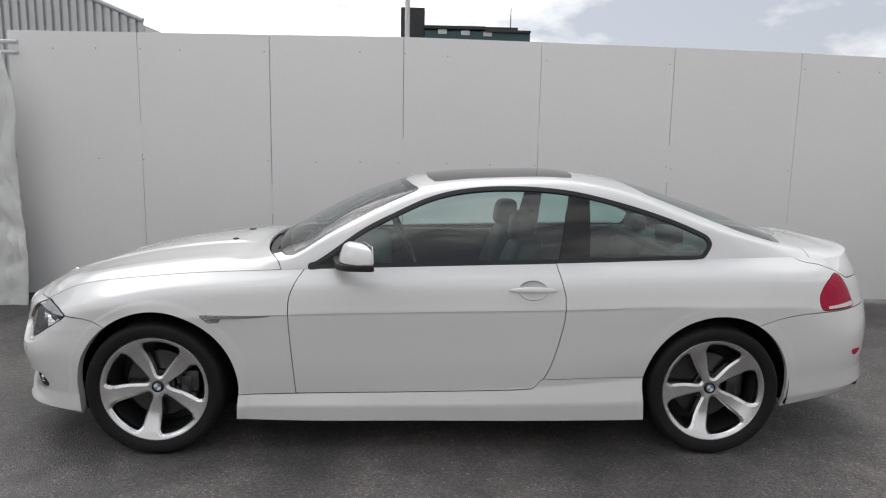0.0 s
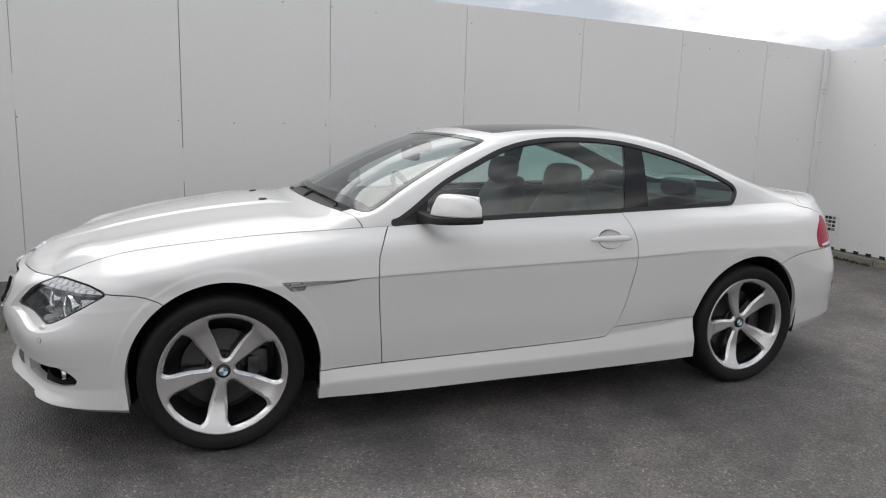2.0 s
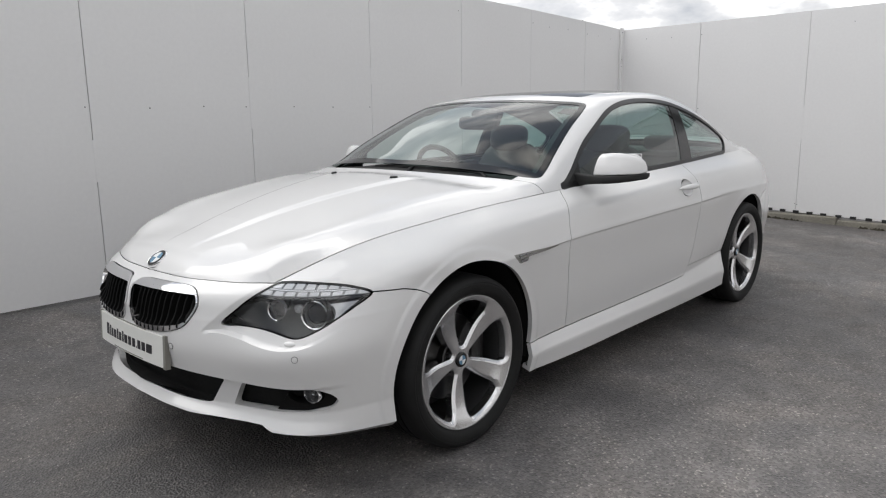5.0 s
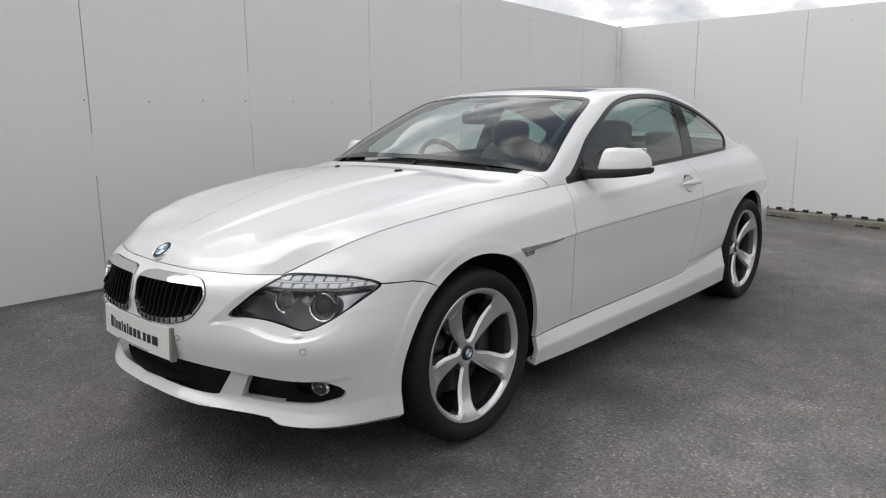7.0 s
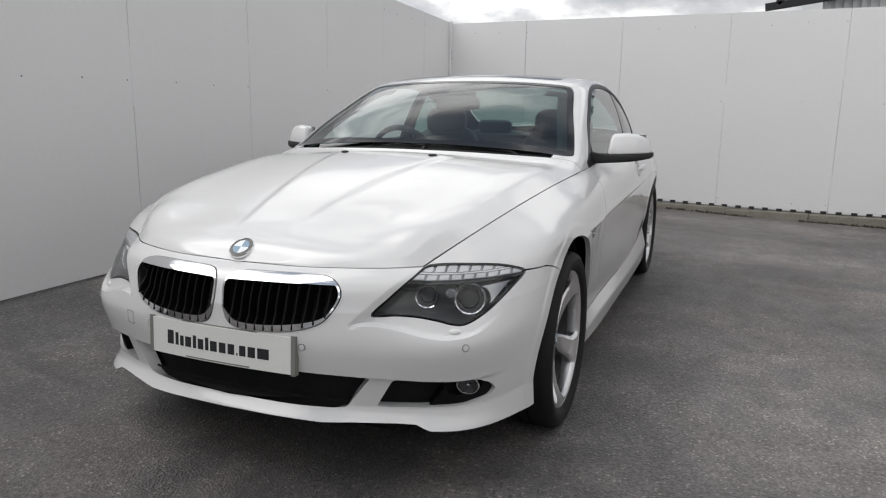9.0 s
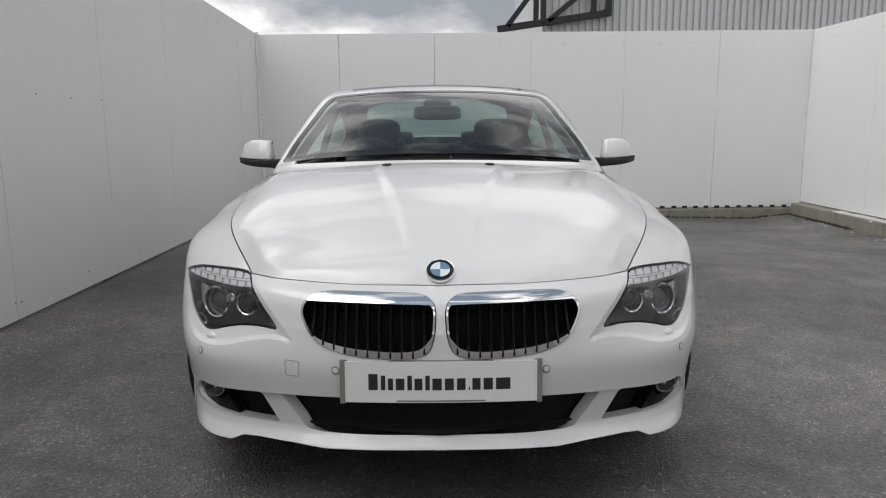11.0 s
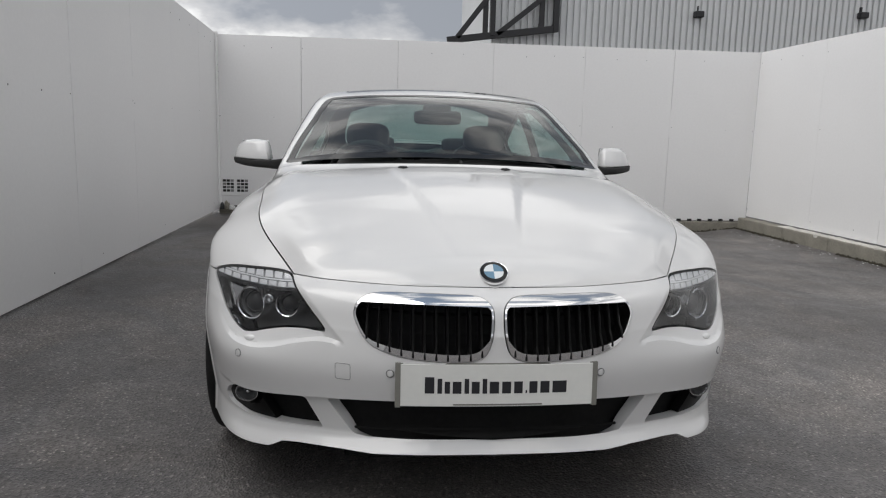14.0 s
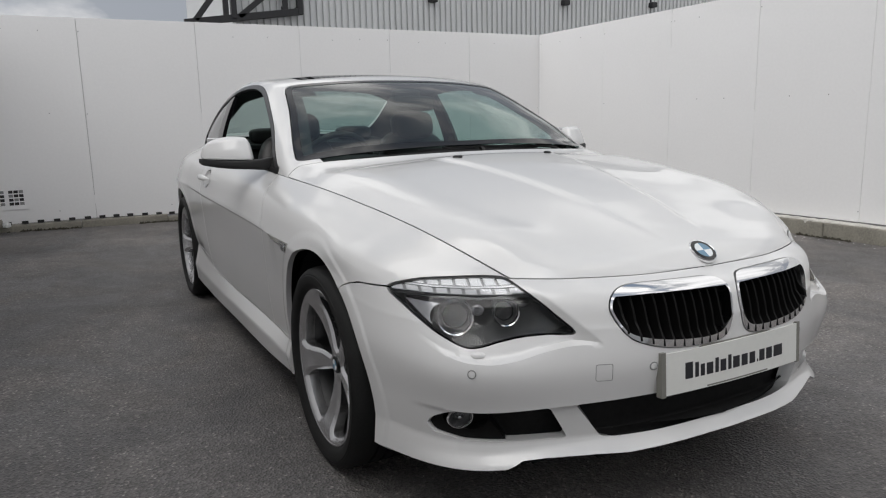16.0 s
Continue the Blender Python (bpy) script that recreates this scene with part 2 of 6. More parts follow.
SIDE_GLASS = tinted_glass("green_tinted_side_glass", (0.60, 0.79, 0.75), least=0.08)
LAMP_GLASS = tinted_glass("clear_lamp_cover", (0.93, 0.94, 0.95), least=0.035)
ROOF_GLASS = surface("dark_sunroof_glass", (0.006, 0.007, 0.008), rough=0.03, vary=0.1)
LAMP_BLACK = surface("lamp_housing", (0.055, 0.056, 0.058), rough=0.35, vary=0.15)
LAMP_SILVER = surface("grey_reflector", (0.42, 0.42, 0.43), rough=0.22, metal=0.8, vary=0.1, scale=30)
LENS = surface("dark_lens_glass", (0.022, 0.022, 0.024), rough=0.12, vary=0.1, ior=1.3)
LAMP_RED = surface("red_lamp_lens", (0.40, 0.006, 0.045), rough=0.25, vary=0.2, scale=30, ior=1.25)
STRIP = surface("grey_strip_base", (0.34, 0.34, 0.345), rough=0.3, vary=0.15)
LAMP_WHITE = surface("silver_reflector", (0.74, 0.74, 0.75), rough=0.2, metal=0.1, vary=0.05)
PLATE_WHITE = surface("plate_white", (0.74, 0.74, 0.71), rough=0.35, vary=0.03)
PLATE_BACK = surface("plate_surround", (0.20, 0.195, 0.175), rough=0.45, vary=0.06)
INK = surface("plate_ink", (0.02, 0.02, 0.024), rough=0.4, vary=0.05)
BADGE = badge_material()
ASPHALT = asphalt_material()
PANEL = surface("white_hoarding_panel", (0.803, 0.797, 0.796), rough=0.42, vary=0.03, scale=0.9, fine=35, bump=0.04, each=0.12)
PANEL_GREY = surface("grey_joint_backing", (0.42, 0.415, 0.41), rough=0.8, vary=0.1)
PANEL_EDGE = surface("hoarding_backing", (0.13, 0.128, 0.125), rough=0.8, vary=0.2)
FIXING = surface("fixing_head", (0.26, 0.26, 0.26), rough=0.5, metal=0.5, vary=0.2)
CONCRETE = surface("mossy_concrete", (0.235, 0.22, 0.185), rough=0.9, vary=0.35, scale=5, fine=55, bump=0.5)
MOSS = surface("dark_moss", (0.034, 0.030, 0.020), rough=1.0, vary=0.5, scale=30, fine=120, bump=0.8)
DARK_STRIPE = surface("black_stripe", (0.015, 0.015, 0.015), rough=0.6, vary=0.2)
CLADDING = surface("grey_cladding", (0.56, 0.57, 0.575), rough=0.45, metal=0.25, vary=0.05, scale=0.6, fine=20)
STEEL_BLACK = surface("black_painted_steel", (0.012, 0.012, 0.014), rough=0.5, vary=0.2)
SHEET = surface("white_plastic_sheet", (0.70, 0.70, 0.69), rough=0.35, vary=0.05, scale=3, fine=30, bump=0.1)
RENDER = surface("flaking_pale_render", (0.55, 0.53, 0.49), rough=0.9, vary=0.3, scale=7, fine=60, bump=0.5)
TEAL = surface("teal_cabin_paint", (0.05, 0.10, 0.115), rough=0.5, vary=0.1)
DARK_BLOCK = surface("dark_block", (0.045, 0.047, 0.05), rough=0.7, vary=0.2)


# ---- building helpers ----
def sharpen(me, angle=38.0):
    """Keeps the edges of a smooth mesh crisp where its faces meet at more than the angle."""
    bm = bmesh.new()
    bm.from_mesh(me)
    for e in bm.edges:
        if len(e.link_faces) == 2 and e.calc_face_angle(0.0) > radians(angle):
            e.smooth = False
    bm.to_mesh(me)
    bm.free()


def mesh_from(name, verts, faces, mat, smooth=True, parent=None, label=""):
    me = bpy.data.meshes.new(name)
    me.from_pydata([tuple(map(float, v)) for v in verts], [], [tuple(int(i) for i in q) for q in faces])
    me.update()
    me.materials.append(mat)
    if smooth:
        me.polygons.foreach_set("use_smooth", [True] * len(me.polygons))
    sharpen(me)
    ob = new(name, me)
    if parent:
        ob.parent = parent
    if label:
        ob["label"] = label
    return ob


def part(name, bm, mat, parent=None, label="", smooth=False):
    me = bpy.data.meshes.new(name)
    bm.to_mesh(me)
    bm.free()
    me.materials.append(mat)
    if smooth:
        me.polygons.foreach_set("use_smooth", [True] * len(me.polygons))
        sharpen(me)
    ob = new(name, me)
    if parent:
        ob.parent = parent
    if label:
        ob["label"] = label
    return ob


def box(bm, lo, hi, bevel=0.0, m=None):
    lo, hi = Vector(lo), Vector(hi)
    made = bmesh.ops.create_cube(bm, size=1.0, matrix=Matrix.Translation((lo + hi) / 2) @ Matrix.Diagonal((*(hi - lo), 1)))["verts"]
    if bevel:
        edges = {e for v in made for e in v.link_edges}
        made = bmesh.ops.bevel(bm, geom=list(edges), offset=bevel, segments=2, affect="EDGES", profile=0.5)["verts"]
    if m is not None:
        bmesh.ops.transform(bm, matrix=m, verts=[v for v in made if v.is_valid])
    return bm


def lathe(profile, n=64, arc=1.0):
    """Verts and faces of a profile of (radius, depth), turned round the y axis."""
    verts, faces, k = [], [], len(profile)
    for i in range(n):
        a = 2 * math.pi * i / n
        for r, d in profile:
            verts.append((r * math.cos(a), d, r * math.sin(a)))
    for i in range(n):
        for j in range(k - 1):
            a, b = i * k + j, ((i + 1) % n) * k + j
            faces.append((a, b, b + 1, a + 1))
    return verts, faces


def tube(name, points, radius, mat, parent=None, label="", closed=False, taper=None):
    cu = bpy.data.curves.new(name, "CURVE")
    cu.dimensions, cu.bevel_depth, cu.bevel_resolution, cu.use_fill_caps = "3D", radius, 3, True
    sp = cu.splines.new("POLY")
    sp.points.add(len(points) - 1)
    for i, p in enumerate(points):
        sp.points[i].co = (*p, 1)
        if taper:
            sp.points[i].radius = taper[i]
    sp.use_cyclic_u = closed
    tmp = bpy.data.objects.new(name, cu)
    me = bpy.data.meshes.new_from_object(tmp)
    bpy.data.objects.remove(tmp)
    me.materials.append(mat)
    me.polygons.foreach_set("use_smooth", [True] * len(me.polygons))
    ob = new(name, me)
    if parent:
        ob.parent = parent
    if label:
        ob["label"] = label
    return ob


def spline(knots, values, at):
    """A smooth curve through values (one row a knot) at the parameters given."""
    k, v, t = np.asarray(knots, float), np.asarray(values, float), np.asarray(at, float)
    if v.ndim == 1:
        v = v[:, None]
    d = np.diff(v, axis=0) / np.diff(k)[:, None]
    h = np.diff(k)
    g = np.empty_like(v)
    g[1:-1] = (d[:-1] * h[1:, None] + d[1:] * h[:-1, None]) / (h[1:] + h[:-1])[:, None]
    g[0], g[-1] = d[0], d[-1]
    i = np.clip(np.searchsorted(k, t, side="right") - 1, 0, len(k) - 2)
    s = ((t - k[i]) / h[i])[:, None]
    hh = h[i][:, None]
    return (2 * s**3 - 3 * s**2 + 1) * v[i] + (s**3 - 2 * s**2 + s) * hh * g[i] + (3 * s**2 - 2 * s**3) * v[i + 1] + (s**3 - s**2) * hh * g[i + 1]


def rounded(corners, per=10):
    """A closed smooth outline through corners."""
    c = np.asarray(corners, float)
    n = len(c)
    ext = np.vstack([c[-2:], c, c[:3]])
    k = np.r_[0, np.cumsum(np.sqrt(np.linalg.norm(np.diff(ext, axis=0), axis=1)))]
    at = np.concatenate([np.linspace(k[i], k[i + 1], per, endpoint=False) for i in range(2, 2 + n)])
    return spline(k, ext, at)


def crisp(corners, r):
    """A closed outline with straight edges and small rounded corners."""
    c = np.asarray(corners, float)
    out = []
    for a, b, d in zip(np.roll(c, 1, axis=0), c, np.roll(c, -1, axis=0)):
        p = b + (a - b) * min(0.45, r / np.linalg.norm(a - b))
        q = b + (d - b) * min(0.45, r / np.linalg.norm(d - b))
        out += [(1 - s) ** 2 * p + 2 * s * (1 - s) * b + s * s * q for s in (0, 0.33, 0.67, 1)]
    return np.array(out)


def inside(outline, p):
    """Signed distance of points p to a closed outline, positive inside."""
    a, b = np.asarray(outline), np.roll(outline, -1, axis=0)
    best = np.full(len(p), 1e9)
    odd = np.zeros(len(p), bool)
    for (x1, y1), (x2, y2) in zip(a, b):
        dx, dy = x2 - x1, y2 - y1
        s = np.clip(((p[:, 0] - x1) * dx + (p[:, 1] - y1) * dy) / (dx * dx + dy * dy + 1e-12), 0, 1)
        best = np.minimum(best, (p[:, 0] - x1 - s * dx) ** 2 + (p[:, 1] - y1 - s * dy) ** 2)
        cross = (y1 > p[:, 1]) != (y2 > p[:, 1])
        if abs(dy) > 1e-12:
            odd ^= cross & (p[:, 0] < x1 + (p[:, 1] - y1) * dx / dy)
    return np.sqrt(best) * np.where(odd, 1, -1)


# ---- setting: ground, hoarding, kerbs ----
def fall(y, x=0.0):
    """The yard drains towards the side kerb and dips before the end kerb."""
    dip = min(1, max(0, (x - 3.5) / 3)) * min(1, max(0, (0.6 - y) / 2.2)) * min(1, max(0, (y + 4.9) / 0.6))
    return -0.075 * dip -0.02 * min(4.4, max(0.0, -y - 1.0)) + 0.045 * min(1.4, max(0.0, y - 1.0)) * (1 - 0.6 * min(1, max(0, (x - 3.5) / 2.5)))


def ground_sheet():
    bm = bmesh.new()
    n = 40
    xs = [-900, -60, -12] + [-12 + 0.5 * i for i in range(1, n * 2)] + [60, 900]
    ys = [-900, -60, -8, -5.4, -5, -4.9, -4.6, -4.3, -4, -3, -2, -1.5, -1, -0.5, 0, 0.6, 1, 1.4, 1.8, 2.4, 8, 60, 900]
    grid = [[bm.verts.new((x, y, fall(y, x))) for y in ys] for x in xs]
    for i in range(len(xs) - 1):
        for j in range(len(ys) - 1):
            bm.faces.new((grid[i][j], grid[i + 1][j], grid[i + 1][j + 1], grid[i][j + 1]))
    return tagged(part("ground", bm, ASPHALT), "worn dark grey asphalt yard with fine grit", "ground", kind="structure")


ground_sheet()

WALL_Y, END_X, WALL2_Y = 2.37, 6.92, -5.02


def hoarding(name, label, start, along, normal, seams, top, foot, mid, backing=PANEL_EDGE):
    """A run of panels from start along a direction; seams: where panels meet; they face along normal. top, foot, mid: heights along it."""
    along, normal = Vector(along), Vector(normal)
    root = new(name)
    tagged(root, label, "wall", kind="structure")
    turn = Matrix((along, -normal, Vector((0, 0, 1)))).transposed().to_4x4()
    place = Matrix.Translation(Vector(start)) @ turn
    fix = None
    for a, b in zip(seams[:-1], seams[1:]):
        c = (a + b) / 2
        edge_gap = random.uniform(0.3, 1.5)
        bm = bmesh.new()
        box(bm, (a, 0.024, foot(c) + 0.02), (b, 0.09, top(c) - 0.012))
        part("backing_board", bm, backing, root).matrix_world = place
        bm = bmesh.new()
        box(bm, (a + 0.0018 * edge_gap, 0, foot(c)), (b - random.uniform(0.0006, 0.0024), 0.02, top(c)), bevel=0.002)
        for v in bm.verts:
            v.co.z += (top(v.co.x) - top(c)) if v.co.z > 1 else (foot(v.co.x) - foot(c))
        p = part("panel", bm, PANEL, root)
        p.matrix_world = place @ Matrix.Translation((0, random.uniform(-0.0015, 0.0015), 0))
        # Old filler hides stretches of each joint.
        z = foot(a) + random.uniform(0.1, 1.6)
        while a != seams[0] and z < top(a) - 0.4:
            h = random.uniform(0.10, 0.40)
            bm = bmesh.new()
            box(bm, (a - 0.006, -0.0012, z), (a + 0.006, 0.004, min(z + h, top(a) - 0.05)), bevel=0.001)
            part("joint_filler", bm, PANEL, root).matrix_world = place
            z += h + random.uniform(0.7, 2.0)
        for x in (a + 0.03, a + 0.33 * (b - a), a + 0.66 * (b - a), b - 0.03):
            for z in (top(x) - 0.15, mid(x), foot(x) + 0.1):
                if random.random() < 0.58:
                    continue
                if fix is None:
                    fix = mesh_from("fixing", *lathe([(0.0001, -0.003), (0.005, -0.0025), (0.006, 0.0)], 8), FIXING, parent=root)
                    o = fix
                else:
                    o = new("fixing", fix.data)
                    o.parent = root
                o.matrix_world = place @ Matrix.Translation((x + random.uniform(-0.02, 0.02), 0.0, z + random.uniform(-0.012, 0.012)))
    return root


flat = lambda h: (lambda x: h)
back_seams = [-2.36, -1.23, -0.06, 1.15, 2.41, 3.65, 4.85, 6.0, 6.92]
back_top = lambda x: float(np.interp(x, [-2.3, 1.2, 3.6, 5.3, 6.92], [2.455, 2.475, 2.44, 2.405, 2.345]))
hoarding("wall_back", "white painted hoarding panels with dark open joints", (0, WALL_Y, 0), (1, 0, 0), (0, -1, 0), back_seams, back_top, flat(0.080), flat(1.335))
end_seams = [WALL2_Y, -3.78, -2.52, -1.26, 0.02, 1.285, WALL_Y]
low_edge = lambda y: float(np.interp(y, [-5, -3.5, -2, -0.8, 0.3, 1.0, 2.4], [0.02, 0.01, 0.01, 0.04, 0.08, 0.105, 0.105]))
hoarding("wall_end", "white painted hoarding panels above a concrete kerb", (END_X, 0, 0), (0, 1, 0), (-1, 0, 0), end_seams, lambda y: float(np.interp(y, [-5, 2.4], [2.372, 2.335])), low_edge, flat(1.3), PANEL_GREY)
side_seams = [-4.3 + i * 1.22 for i in range(9)] + [6.92]
hoarding("wall_side", "white hoarding panels above a concrete kerb", (0, WALL2_Y, 0), (1, 0, 0), (0, 1, 0), side_seams, flat(2.372), lambda x: 0.090 + 0.006 * math.sin(1.7 * x), flat(1.3), PANEL_GREY)

# ---- the car's body surface ----
# Feature lines of the right half, each from the nose round the corner, along the side and to the tail.
CAR = new("car")
tagged(CAR, "white two-door coupe with dark glass sunroof and five-spoke alloy wheels", "car")

KNOT = np.array([0, 0.25, 0.47, 0.70, 0.98, 1.42, 2.08, 2.72, 3.42, 3.86, 4.20, 4.62, 5.00, 5.36, 5.80])


def line(x, y, z):
    return np.array([x, y, z]).T


LINES = [
    line([-0.845, -0.82, -0.75, -0.63, -0.405, 0, 0.66, 1.3, 2.0, 2.44, 2.78, 3.2, 3.58, 3.76, 3.80],
         [0, 0.25, 0.46, 0.670, 0.815, 0.850, 0.880, 0.888, 0.893, 0.887, 0.860, 0.805, 0.70, 0.45, 0],
         [0.238, 0.232, 0.214, 0.192, 0.194, 0.192, 0.179, 0.181, 0.183, 0.187, 0.195, 0.236, 0.286, 0.305, 0.305]),
    line([-0.896, -0.874, -0.802, -0.676, -0.428, 0, 0.66, 1.3, 2.0, 2.44, 2.78, 3.2, 3.605, 3.80, 3.85],
         [0, 0.25, 0.47, 0.698, 0.836, 0.870, 0.888, 0.899, 0.904, 0.897, 0.878, 0.83, 0.715, 0.45, 0],
         [0.268, 0.262, 0.245, 0.222, 0.215, 0.235, 0.258, 0.264, 0.272, 0.28, 0.28, 0.288, 0.322, 0.335, 0.335]),
    line([-0.882, -0.858, -0.785, -0.662, -0.43, 0, 0.66, 1.3, 2.0, 2.44, 2.78, 3.2, 3.58, 3.79, 3.84],
         [0, 0.25, 0.47, 0.69, 0.832, 0.87, 0.860, 0.874, 0.882, 0.870, 0.88, 0.84, 0.73, 0.45, 0],
         [0.312, 0.306, 0.295, 0.285, 0.30, 0.31, 0.313, 0.328, 0.362, 0.40, 0.40, 0.40, 0.41, 0.42, 0.42]),
    line([-0.892, -0.876, -0.803, -0.676, -0.438, 0, 0.66, 1.3, 2.0, 2.44, 2.78, 3.2, 3.58, 3.80, 3.855],
         [0, 0.26, 0.475, 0.70, 0.843, 0.878, 0.876, 0.884, 0.890, 0.884, 0.887, 0.852, 0.74, 0.45, 0],
         [0.421, 0.416, 0.402, 0.383, 0.392, 0.42, 0.43, 0.44, 0.455, 0.47, 0.48, 0.48, 0.48, 0.49, 0.49]),
    line([-0.900, -0.888, -0.815, -0.695, -0.455, 0, 0.66, 1.3, 2.0, 2.44, 2.78, 3.2, 3.57, 3.81, 3.86],
         [0, 0.27, 0.48, 0.712, 0.853, 0.892, 0.889, 0.893, 0.897, 0.896, 0.898, 0.858, 0.745, 0.45, 0],
         [0.50, 0.495, 0.495, 0.495, 0.52, 0.56, 0.60, 0.61, 0.62, 0.63, 0.64, 0.63, 0.61, 0.61, 0.61]),
    line([-0.899, -0.886, -0.794, -0.655, -0.445, 0, 0.66, 1.3, 2.0, 2.44, 2.78, 3.2, 3.53, 3.79, 3.85],
         [0, 0.25, 0.475, 0.69, 0.843, 0.902, 0.904, 0.907, 0.909, 0.908, 0.906, 0.858, 0.735, 0.45, 0],
         [0.60, 0.60, 0.60, 0.60, 0.62, 0.69, 0.722, 0.74, 0.755, 0.77, 0.775, 0.765, 0.73, 0.73, 0.73]),
    line([-0.872, -0.856, -0.764, -0.655, -0.432, 0, 0.66, 1.3, 2.0, 2.44, 2.78, 3.2, 3.49, 3.705, 3.77],
         [0, 0.25, 0.465, 0.605, 0.822, 0.868, 0.869, 0.873, 0.868, 0.862, 0.853, 0.797, 0.700, 0.46, 0],
         [0.68, 0.683, 0.685, 0.69, 0.703, 0.803, 0.851, 0.875, 0.89, 0.905, 0.915, 0.91, 0.89, 0.91, 0.92]),
    line([-0.805, -0.79, -0.725, -0.638, -0.42, 0, 0.60, 1.3, 2.0, 2.44, 2.78, 3.2, 3.50, 3.675, 3.74],
         [0, 0.25, 0.45, 0.565, 0.680, 0.748, 0.788, 0.798, 0.785, 0.76, 0.728, 0.668, 0.60, 0.42, 0],
         [0.714, 0.716, 0.718, 0.716, 0.814, 0.880, 0.921, 0.947, 0.966, 0.978, 0.987, 0.989, 0.985, 0.997, 1.004]),
]
CREASE = (0, 1, 2, 5)

TOP_X = [-0.805, -0.775, -0.70, -0.54, -0.2, 0.25, 0.42, 0.50, 0.60, 0.9, 1.2, 1.3, 1.4, 1.75, 2.1, 2.45, 2.8, 3.1, 3.28, 3.40, 3.52, 3.65, 3.74]
TOP_Z = [0.714, 0.748, 0.785, 0.832, 0.915, 0.983, 0.997, 1.017, 1.075, 1.230, 1.335, 1.360, 1.374, 1.396, 1.398, 1.352, 1.252, 1.152, 1.082, 1.052, 1.036, 1.016, 1.004]
RAIL_X = [-0.805, -0.3, 0.2, 0.5, 0.62, 0.8, 1.0, 1.3, 1.7, 2.05, 2.45, 2.8, 3.1, 3.4, 3.6, 3.80]
RAIL_Y = [0.70, 0.72, 0.76, 0.90, 0.955, 0.92, 0.873, 0.812, 0.785, 0.797, 0.852, 0.905, 0.90, 0.82, 0.78, 0.78]
RAIL_H = [0.70, 0.66, 0.64, 0.46, 0.30, 0.53, 0.69, 0.855, 0.915, 0.90, 0.79, 0.60, 0.46, 0.55, 0.64, 0.64]
ARCH = ((0.014, 0.338, 0.391), (2.794, 0.345, 0.381))


BROW = lambda y: spline([0.39, 0.43, 0.47, 0.55, 0.62, 0.69, 0.75, 0.81], [0.552, 0.560, 0.562, 0.548, 0.528, 0.520, 0.533, 0.590], np.clip(y, 0.39, 0.81).ravel())[:, 0].reshape(np.shape(y))


